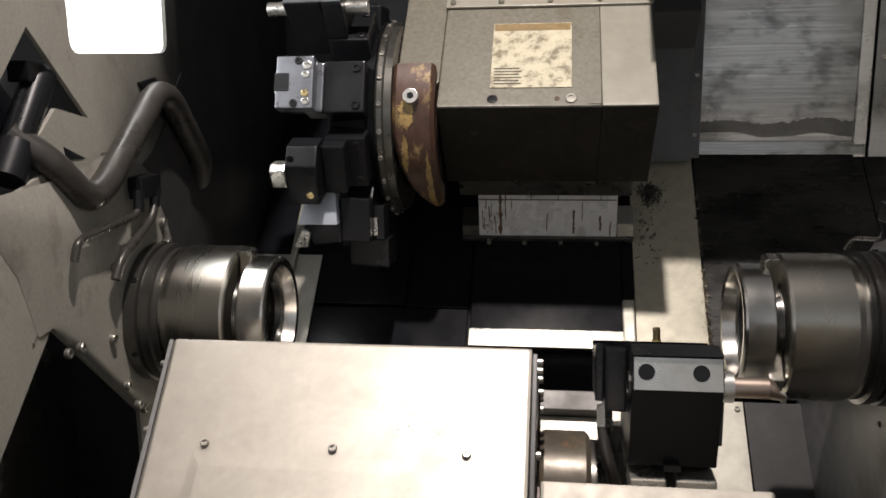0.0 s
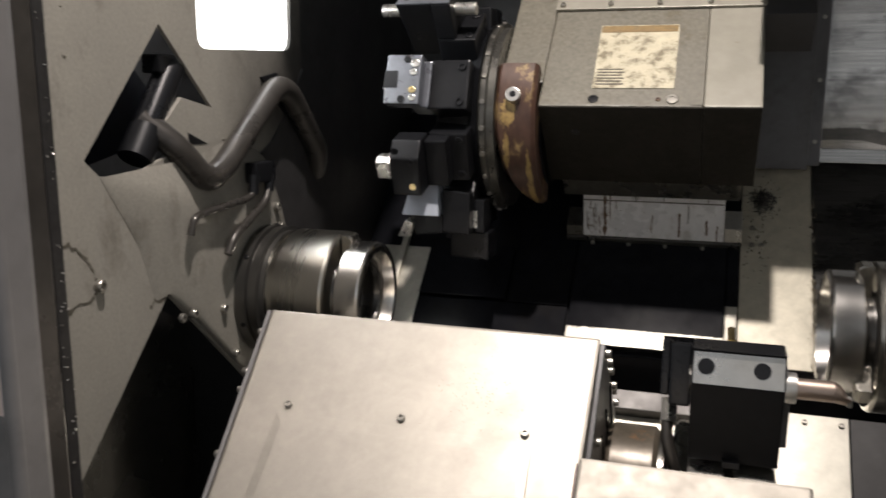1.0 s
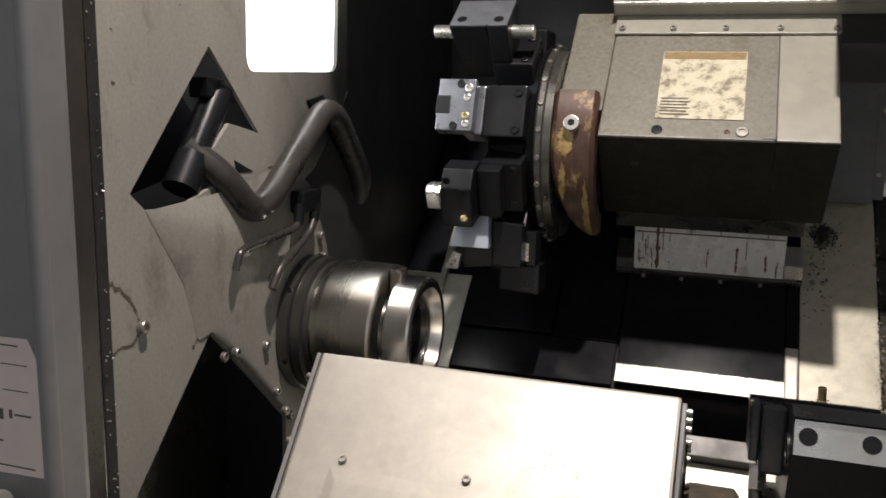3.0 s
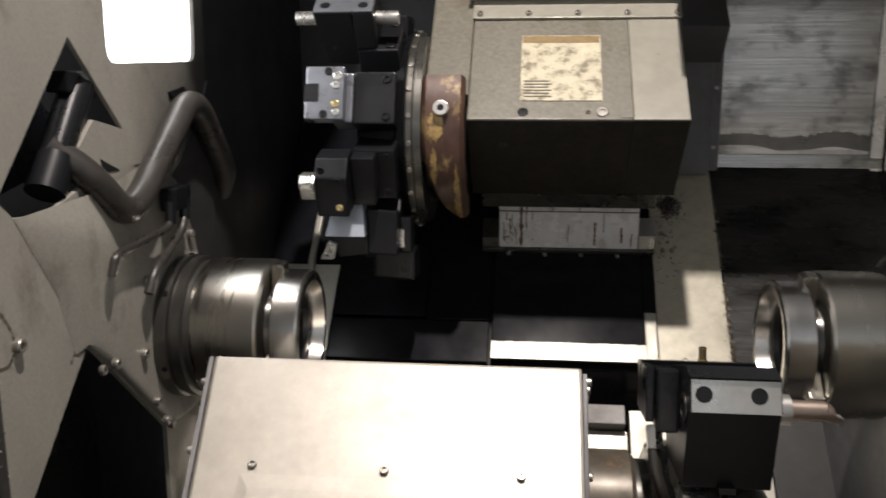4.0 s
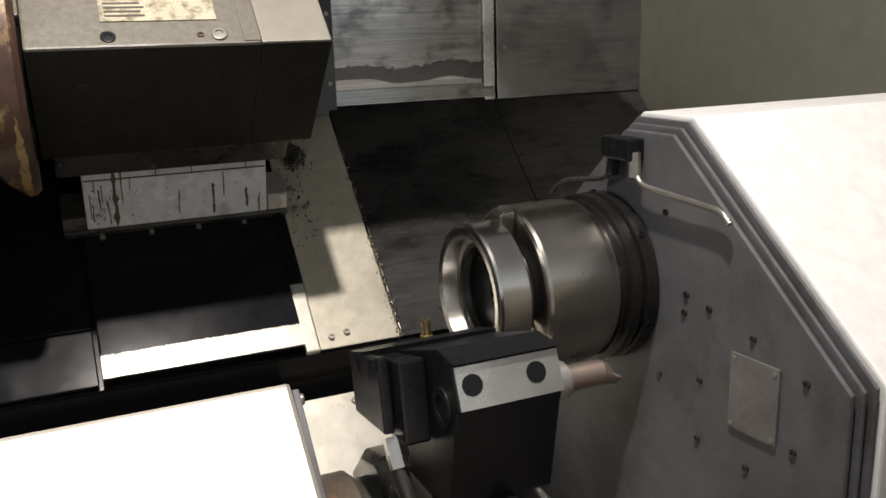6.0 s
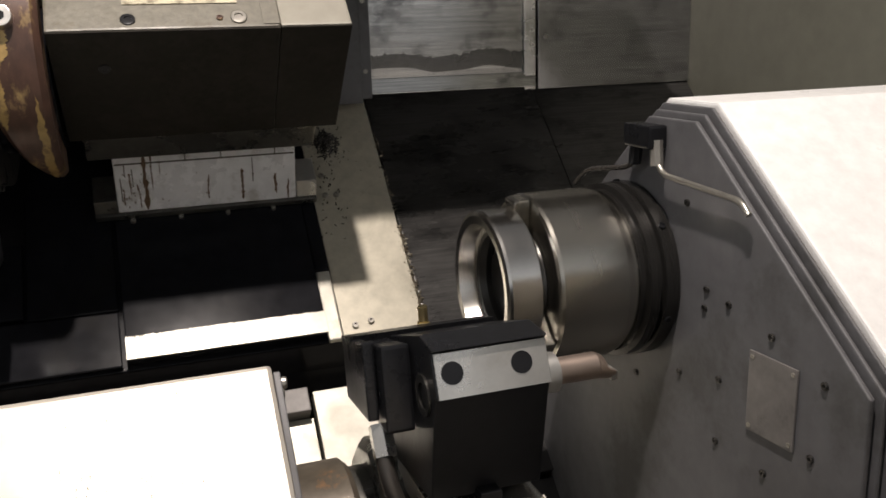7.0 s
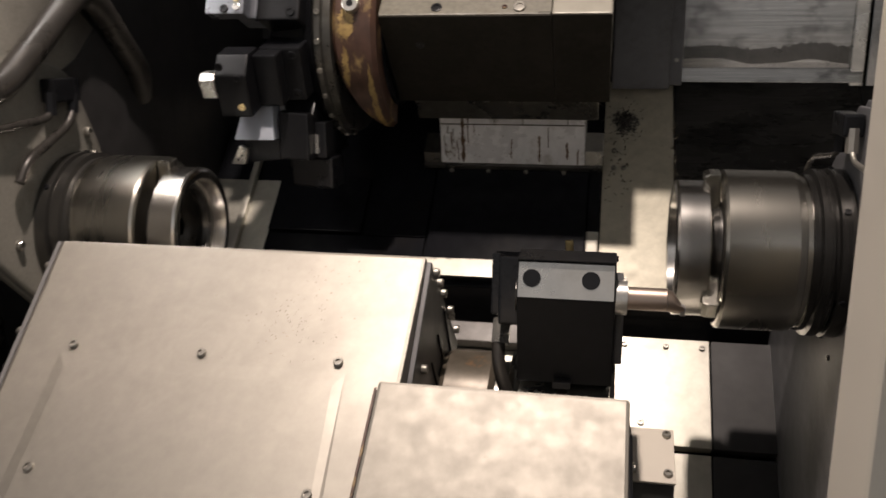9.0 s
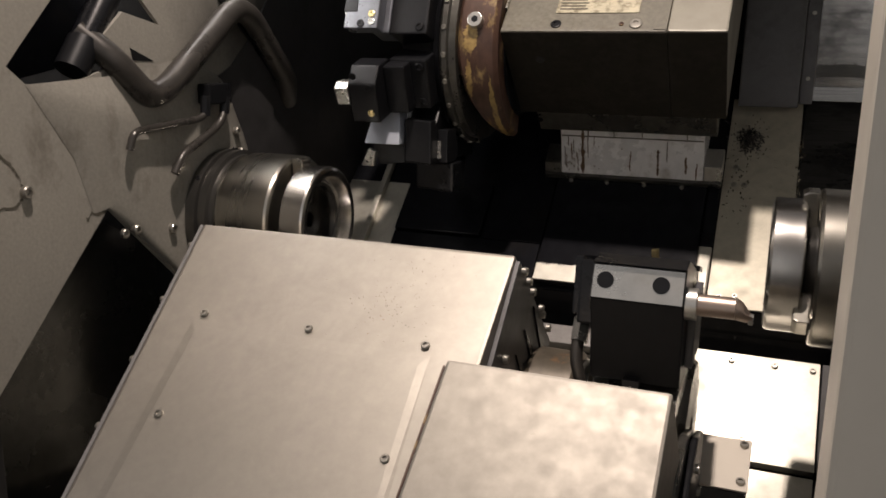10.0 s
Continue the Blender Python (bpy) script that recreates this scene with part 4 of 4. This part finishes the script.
part("foot", shift(block(0.060, 0.102, 0.875, 0.99, 1.078, 1.1005), bh), "ground", bh, "", 0.002)
part("key_slot", shift(block(0.047, 0.064, 0.8745, 0.90, 1.110, 1.116), bh), "black", bh)
part("boring_bar", shift(rod((0.1035, 0.888, 1.201), (0.150, 0.888, 1.201), 0.0108, 24), bh), "barsteel", bh, "copper-tinted steel boring bar", 0, True)
part("collar", shift(rod((0.1032, 0.888, 1.201), (0.114, 0.888, 1.201), 0.0160, 24), bh), "ground", bh, "", 0, True)
tip = bmesh.new()
ring_ = [(0.0, 0.0108), (0.0055, 0.0100), (0.0085, 0.0080)]
loops = []
for k, (dx, r) in enumerate(ring_):
    loops.append([tip.verts.new((0.1505 + dx + (0.0035 * k if math.sin(6.2832 * i / 16) < 0 else 0.0), 0.888 + r * math.cos(6.2832 * i / 16), 1.201 - 0.0022 * k + r * math.sin(6.2832 * i / 16))) for i in range(16)])
for p_, q_ in zip(loops, loops[1:]):
    for i in range(16):
        tip.faces.new((p_[i], p_[(i + 1) % 16], q_[(i + 1) % 16], q_[i]))
tip.faces.new(loops[0][::-1]), tip.faces.new(loops[-1])
part("bar_tip", shift(tip, bh), "barsteel", bh, "", 0, True)
part("insert", shift(prism([(0.880, 1.196), (0.894, 1.196), (0.892, 1.188), (0.882, 1.188)], 0.1625, 0.167), bh), "ground", bh, "small bright cutting insert")
part("side_block", shift(block(0.1035, 0.112, 0.91, 0.985, 1.125, 1.20), bh), "subface", bh, "", 0.002)
nz = thing("coolant_nozzle", (0.053, 1.034, 1.206), "small brass coolant nozzle behind the holder", "nozzle")
part("stem", shift(rod((0.053, 1.028, 1.199), (0.053, 1.028, 1.207), 0.0062, 6), nz), "brass", nz, "", 0.001)
part("tip", shift(rod((0.053, 1.028, 1.207), (0.052, 1.027, 1.222), 0.0045, 14), nz), "brass", nz, "", 0.001, True)
hs = thing("coolant_hose", (-0.01, 0.96, 1.10), "dark bent coolant hose with steel fittings", "hose")
part("hose", shift(tube([(-0.012, 0.95, 1.150), (-0.014, 0.925, 1.118), (-0.004, 0.92, 1.085), (0.006, 0.93, 1.05)], 0.007, 0.02), hs), "pipe", hs, "", 0, True)
part("fitting", shift(rod((-0.012, 0.95, 1.152), (-0.012, 0.935, 1.130), 0.010, 6), hs), "ground", hs, "hexagon steel fitting")
part("fitting", shift(rod((0.006, 0.93, 1.052), (0.007, 0.932, 1.035), 0.010, 6), hs), "ground", hs, "hexagon steel fitting")

lb = thing("limit_box", (0.145, 1.0, 0.97), "small dark steel box with a screwed plate", "junction box")
part("body", shift(prism([(0.965, 0.968), (1.035, 0.996), (1.035, 0.90), (0.965, 0.88)], 0.118, 0.176), lb), "subface", lb, "", 0.002)
part("lid", shift(prism([(0.963, 0.970), (1.035, 0.999), (1.034, 1.002), (0.962, 0.973)], 0.118, 0.177), lb), "jamb", lb, "", 0.001)
for y, z in ((0.973, 0.9775), (1.025, 0.9985)):
    screw((0.169, y, z), (0, -0.37, 0.93), 0.005, 0.004, "bolt", lb)

# ---- left wall fittings ----
lm = thing("side_lamp", (WX - 0.01, 1.19, 1.68), "bright white lamp glass behind the wall cut-out", "lamp")
part("glass", shift(block(WX - 0.012, WX - 0.0075, 1.03, 1.35, 1.53, 1.83), lm), "glow", lm)

setting("trim_notch", prism([(1.013, 1.442), (1.059, 1.424), (1.017, 1.425)], WX - 0.002, WX + 0.001), "black", "small black notch beside the bent pipe", "notch")
# Thin black sheet paints the shaded stretch of the side wall.
setting("shade_sheet", prism([(1.334, 1.50), (1.30, 1.46), (1.245, 1.415), (1.21, 1.40), (1.27, 1.29), (1.30, 1.18), (1.26, 1.03), (1.364, 0.8), (1.364, 1.535)], WX + 0.0005, WX + 0.003), "casing_shade", "black sheet that paints the shade beside the headstock", "wall")
part("rim", shift(holed_sheet([(1.02, 1.515), (1.362, 1.525), (1.362, 1.85), (1.02, 1.85)], [rounded([(1.048, 1.555), (1.327, 1.563), (1.337, 1.802), (1.048, 1.802)], 0.022)], WX - 0.0072, WX - 0.0062), lm), "rubber", lm, "thin dark rim")
hd = thing("headstock_face", (WX, 1.15, 1.22), "raised cream headstock face with chamfered facets", "headstock")
bm = bmesh.new()
relief = {"a": (0.829, 1.397, 0.0006), "p2": (0.920, 1.306, 0.008), "p3": (0.970, 1.354, 0.02), "p4": (1.017, 1.312, 0.018),
          "p5": (0.948, 1.2265, 0.003), "q": (1.010, 1.172, 0.0125), "t": (1.000, 1.407, 0.011), "u": (1.10, 1.428, 0.011),
          "l1": (0.895, 1.300, 0.0004), "l2": (0.922, 1.222, 0.0004), "r1": (1.21, 1.40, 0.011), "r2": (1.27, 1.29, 0.011),
          "r3": (1.30, 1.18, 0.011), "r4": (1.26, 1.035, 0.011), "r5": (1.143, 1.043, 0.011), "c": (1.12, 1.23, 0.0112)}
rv = {k: bm.verts.new((WX + h, y, z)) for k, (y, z, h) in relief.items()}
for loop in ("a p2 p3 t", "a l1 p2", "l1 l2 p5 p2", "p2 p5 q p4 p3", "t p3 p4 u", "p4 q c u", "q r5 c", "r5 r4 c", "r4 r3 c", "r3 r2 c", "r2 r1 c", "r1 u c"):
    bm.faces.new([rv[k] for k in loop.split()])
rim_ = ["u", "r1", "r2", "r3", "r4", "r5", "q", "p5"]
foot = {k: bm.verts.new((WX + 0.0003, relief[k][0], relief[k][1])) for k in rim_}
for k, j in zip(rim_, rim_[1:]):
    bm.faces.new((rv[k], rv[j], foot[j], foot[k]))
bmesh.ops.triangulate(bm, faces=bm.faces[:])
bmesh.ops.subdivide_edges(bm, edges=bm.edges[:], cuts=7, use_grid_fill=True)
for k in range(5):
    bmesh.ops.smooth_vert(bm, verts=[v for v in bm.verts if not v.is_boundary], factor=0.5, use_axis_x=True, use_axis_y=True, use_axis_z=True)
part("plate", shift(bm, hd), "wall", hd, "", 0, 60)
for y, z in ((1.062, 1.178), (0.985, 1.19), (1.09, 1.10), (1.115, 1.062), (1.13, 1.05), (1.235, 1.31), (1.245, 1.275), (1.25, 1.12)):
    screw((WX + 0.0112, y, z), (1, 0, 0), 0.007, 0.008, "bolt", hd)
screw((WX, 0.813, 1.268), (1, 0, 0), 0.008, 0.008)
screw((WX, 0.975, 1.185), (1, 0, 0), 0.007, 0.006)

# flaked paint on the side wall
rc = random.Random(7)


def crack(points):
    bm = bmesh.new()
    last = None
    pts = []
    for (y0, z0), (y1, z1) in zip(points, points[1:]):
        for k in range(6):
            t = k / 6
            pts.append((y0 + (y1 - y0) * t + rc.uniform(-0.003, 0.003), z0 + (z1 - z0) * t + rc.uniform(-0.003, 0.003)))
    pts.append(points[-1])
    rows_ = []
    for y, z in pts:
        w = rc.uniform(0.0008, 0.0036)
        rows_.append([bm.verts.new((WX + 0.0006, y, z + w)), bm.verts.new((WX + 0.0006, y, z - w))])
    for p, q in zip(rows_, rows_[1:]):
        bm.faces.new((p[0], p[1], q[1], q[0]))
    return tagged(link("paint_crack", bm, "ink"), "flaked dark crack in the cream paint", "crack", "paint cracks", "structure")


crack([(0.735, 1.335), (0.77, 1.325), (0.80, 1.30), (0.812, 1.275)])
crack([(0.725, 1.235), (0.755, 1.248), (0.80, 1.255), (0.81, 1.265)])
crack([(0.905, 1.215), (0.92, 1.225), (0.945, 1.222)])
for i in range(46):
    y, z = rc.uniform(0.70, 1.03), rc.uniform(1.50, 1.75) if i < 30 else rc.uniform(1.06, 1.40)
    if any((y - a) ** 2 + (z - b) ** 2 < 0.02 for a, b in ((0.94, 1.48), (1.0, 1.25))) or (z < 1.235 and y > 0.74):
        continue
    w = rc.uniform(0.0015, 0.005)
    bm = prism([(y + w * rc.uniform(0.5, 1) * math.cos(k * 1.05), z + 0.6 * w * rc.uniform(0.4, 1) * math.sin(k * 1.05)) for k in range(6)], WX - 0.001, WX + 0.0005)
    tagged(link("paint_chip", bm, "ink"), "small dark chip in the cream paint", "paint chip", "paint chips", "structure")

ol = thing("coolant_lines", (WX, 1.174, 1.38), "two bent steel coolant lines on a black manifold", "coolant pipes")
part("manifold", shift(block(WX + 0.0145, WX + 0.036, 1.138, 1.196, 1.358, 1.390), ol), "black", ol, "", 0.003)
part("fitting", shift(rod((WX + 0.03, 1.138, 1.372), (WX + 0.03, 1.134, 1.342), 0.008, 8), ol), "black", ol)
part("fitting", shift(rod((WX + 0.03, 1.186, 1.368), (WX + 0.03, 1.182, 1.342), 0.008, 8), ol), "black", ol)
part("line", shift(tube([(WX + 0.03, 1.134, 1.345), (WX + 0.03, 1.122, 1.338), (WX + 0.028, 0.978, 1.330), (WX + 0.026, 0.970, 1.305)], 0.0055, 0.02), ol), "pipe", ol, "", 0, True)
part("line", shift(tube([(WX + 0.03, 1.182, 1.345), (WX + 0.03, 1.168, 1.325), (WX + 0.03, 1.075, 1.288), (WX + 0.028, 1.058, 1.262)], 0.0065, 0.02), ol), "pipe", ol, "", 0, True)
screw((WX + 0.014, 1.082, 1.272), (1, 0, 0), 0.007, 0.01, "bolt", ol)

pp = thing("bent_pipe", (WX, 1.1, 1.42), "thick grimy grey pipe bent round the headstock", "pipe")
part("pipe", shift(tube([(WX - 0.03, 0.950, 1.462), (WX + 0.010, 0.972, 1.425), (WX + 0.022, 1.018, 1.374), (WX + 0.025, 1.055, 1.385), (WX + 0.025, 1.225, 1.506), (WX + 0.025, 1.27, 1.498), (WX + 0.015, 1.395, 1.39), (WX - 0.01, 1.43, 1.35)], 0.0185, 0.03, 18), pp), "pipe", pp, "", 0, True)
part("bracket", shift(prism([(1.215, 1.52), (1.27, 1.528), (1.40, 1.40), (1.375, 1.385), (1.30, 1.455)], WX + 0.0005, WX + 0.004), pp), "black", pp, "", 0.002)

cyl = thing("hydraulic_cylinder", (WX, 0.93, 1.47), "dark hydraulic cylinder in the pointed opening", "cylinder")
part("barrel", shift(rod((WX - 0.022, 1.015, 1.532), (WX - 0.022, 0.925, 1.412), 0.0195, 28), cyl), "black", cyl, "", 0, True)
part("head", shift(rod((WX - 0.022, 0.953, 1.449), (WX - 0.022, 0.925, 1.411), 0.0225, 28), cyl), "black", cyl, "", 0, True)
part("clamp", shift(block(WX - 0.04, WX - 0.012, 0.975, 1.022, 1.522, 1.548), cyl), "black", cyl, "", 0.003)
part("back_plate", shift(prism([(0.97, 1.57), (1.07, 1.47), (1.05, 1.43), (0.89, 1.40), (0.84, 1.41), (0.82, 1.425)], WX - 0.09, WX - 0.08), cyl), "oily", cyl)
setting("opening_backing", prism([(0.955, 1.25), (1.20, 1.10), (1.20, 0.60), (0.60, 0.60), (0.60, 1.05)], WX - 0.15, WX - 0.14), "oilstreak", "black sheet behind the lower opening", "wall")

# ---- sub spindle head ----
RX = 0.372
hp = [(0.812, 0.45), (0.812, 1.166), (1.076, 1.380), (1.166, 1.380), (1.42, 1.165), (1.70, 0.90), (1.70, 0.45)]
sh = thing("sub_spindle_head", (RX, 1.1, 1.1), "dark grey spindle head with stepped edge plates and white roof", "spindle head")


def inset(poly, d):
    c = Vector((1.2, 0.9))
    return [tuple(Vector(p) + (c - Vector(p)).normalized() * d) for p in poly]


part("face_plate", shift(prism(inset(hp, 0.017), RX, RX + 0.006), sh), "subface", sh, "dark grey face plate", 0.002)
part("seal", shift(prism(inset(hp, 0.022), RX + 0.0062, RX + 0.009), sh), "black", sh, "black seal", 0)
part("second_plate", shift(prism(inset(hp, 0.010), RX + 0.0092, RX + 0.014), sh), "subface", sh, "", 0.002)
part("second_seal", shift(prism(inset(hp, 0.015), RX + 0.0142, RX + 0.017), sh), "black", sh, "", 0)
part("third_plate", shift(prism(inset(hp, 0.003), RX + 0.0172, RX + 0.021), sh), "subface", sh, "", 0.0015)
part("third_seal", shift(prism(inset(hp, 0.008), RX + 0.0212, RX + 0.024), sh), "black", sh, "", 0)
part("roof", shift(prism(inset(hp, -0.002), RX + 0.0242, 0.885), sh), "white", sh, "white enamelled roof", 0.003)
for y, z in ((1.087, 1.277), (1.047, 1.191), (1.049, 1.170), (1.178, 1.049), (1.089, 1.083), (1.01, 1.185), (0.945, 1.172), (0.875, 1.15), (1.02, 1.10), (1.02, 1.03), (0.945, 1.03), (0.885, 1.075), (0.87, 1.0)):
    screw((RX, y, z), (-1, 0, 0), 0.0040, 0.0025, "chips", sh)
np_ = thing("blank_plate", (RX - 0.002, 0.94, 1.11), "small scuffed steel plate on the spindle head", "plate")
part("sheet", shift(prism([(0.972, 1.067), (0.972, 1.151), (0.906, 1.153), (0.906, 1.071)], RX - 0.003, RX - 0.0005), np_), "bedplate", np_, "", 0.0008)
for y, z in ((0.967, 1.145), (0.911, 1.147), (0.967, 1.073), (0.911, 1.077)):
    screw((RX - 0.003, y, z), (-1, 0, 0), 0.0025, 0.001, "bolt", np_)
sf = thing("sub_coolant_line", (RX, 1.15, 1.33), "steel coolant line with black fittings on the spindle head", "coolant pipes")
part("manifold", shift(block(RX - 0.024, RX - 0.001, 1.128, 1.182, 1.330, 1.356), sf), "black", sf, "", 0.003)
part("fitting", shift(rod((RX - 0.012, 1.133, 1.340), (RX - 0.012, 1.130, 1.312), 0.0075, 8), sf), "bolt", sf)
part("fitting", shift(rod((RX - 0.014, 1.168, 1.336), (RX - 0.014, 1.172, 1.310), 0.0075, 8), sf), "black", sf)
part("line", shift(tube([(RX - 0.012, 1.130, 1.318), (RX - 0.012, 1.118, 1.304), (RX - 0.010, 0.988, 1.296), (RX - 0.010, 0.976, 1.285)], 0.0032, 0.012), sf), "bolt", sf, "", 0, True)
part("line", shift(tube([(RX - 0.014, 1.172, 1.315), (RX - 0.016, 1.182, 1.304), (RX - 0.022, 1.270, 1.290), (RX - 0.022, 1.300, 1.268)], 0.0032, 0.02), sf), "pipe", sf, "", 0, True)

# ---- door opening ----
setting("jamb_left", prism([(0.676, 0.5), (0.676, 2.1), (0.692, 2.1), (0.692, 0.5)], -0.70, -0.618), "rubber", "black door seal with sparkling chips", "door frame", 0.002)
setting("door_edge", prism([(0.645, 0.5), (0.645, 2.1), (0.674, 2.1), (0.674, 0.5)], -0.70, -0.6165), "pipe", "dull grey door edge profile", "door frame", 0.003)
setting("door_1", prism([(0.600, 0.5), (0.600, 2.1), (0.644, 2.1), (0.644, 0.5)], -1.35, -0.6085), "door", "grey enamelled sliding door", "door", 0.009)
prof_ = rod((-0.6165, 0.606, 0.5), (-0.6165, 0.606, 2.1), 0.0085, 24)
setting("door_edge_profile", prof_, "door", "rounded grey edge profile of the sliding door", "door", 0, True)
rn = random.Random(11)
chips = bmesh.new()
for i in range(60):
    m = pose(-0.6175 + rn.uniform(-0.0005, 0.0012), rn.uniform(0.678, 0.690), rn.uniform(1.1, 1.75), rn.uniform(0, 360), rn.uniform(0, 360), rn.uniform(0, 360))
    bmesh.ops.create_cube(chips, size=1, matrix=m @ Matrix.Diagonal((rn.uniform(0.0008, 0.003), 0.0012, 0.001, 1)))
tagged(link("seal_chips", chips, "ground"), "tiny bright chips stuck to the door seal", "swarf", "", "stuff")
st = thing("door_sticker", (-0.69, 0.5994, 1.25), "pale pink sticker with faint marks on the grey door", "sticker")


part("sheet", shift(facing([(-0.80, 1.186), (-0.6185, 1.190), (-0.6185, 1.294), (-0.630, 1.317), (-0.80, 1.314)], 0.5990, 0.5998), st), "sticker", st)
for x, z, w, h in ((-0.698, 1.280, 0.030, 0.0016), (-0.684, 1.267, 0.0016, 0.028), (-0.699, 1.240, 0.006, 0.010), (-0.668, 1.240, 0.006, 0.010), (-0.655, 1.242, 0.003, 0.008), (-0.649, 1.245, 0.018, 0.0018), (-0.690, 1.219, 0.026, 0.0016), (-0.678, 1.207, 0.0016, 0.026), (-0.75, 1.196, 0.12, 0.0012), (-0.75, 1.309, 0.11, 0.0012), (-0.66, 1.268, 0.028, 0.0008), (-0.66, 1.292, 0.028, 0.0008)):
    part("mark", shift(block(x, x + w, 0.5984, 0.5989, z, z + h), st), "ink", st)
for k in (45, -45):
    bm = facing([(-0.012, -0.0008), (0.012, -0.0008), (0.012, 0.0008), (-0.012, 0.0008)], 0.5984, 0.5989)
    bmesh.ops.rotate(bm, verts=bm.verts, cent=(0, 0, 0), matrix=Matrix.Rotation(radians(k), 3, "Y"))
    bmesh.ops.translate(bm, verts=bm.verts, vec=(-0.684, 0, 1.281))
    part("mark", shift(bm, st), "ink", st)
hnd = thing("pull_handle", (-0.70, 0.575, 1.15), "bare steel pull handle on the grey door", "handle")
part("bar", shift(rod((-0.76, 0.572, 1.128), (-0.640, 0.572, 1.178), 0.011, 20), hnd), "ground", hnd, "", 0.003)
part("post", shift(rod((-0.70, 0.572, 1.153), (-0.70, 0.601, 1.153), 0.008, 12), hnd), "ground", hnd)
setting("jamb_right", prism([(0.48, 0.5), (0.48, 2.1), (0.545, 2.1), (0.545, 0.5)], 0.2135, 0.34), "jamb", "cream enamelled door frame", "door frame", 0.004)
setting("jamb_right_seal", prism([(0.5455, 0.5), (0.5455, 2.1), (0.56, 2.1), (0.56, 0.5)], 0.221, 0.335), "rubber", "black door seal", "door frame", 0.002)
# Unseen sheet; the gap above it brightens reflections in the back covers.
setting("wall_front_right", block(0.3405, 0.95, 0.49, 0.535, 0.5, 1.40), "jamb", "unseen cream front sheet, kept low to let light in above", "wall", 0.003)
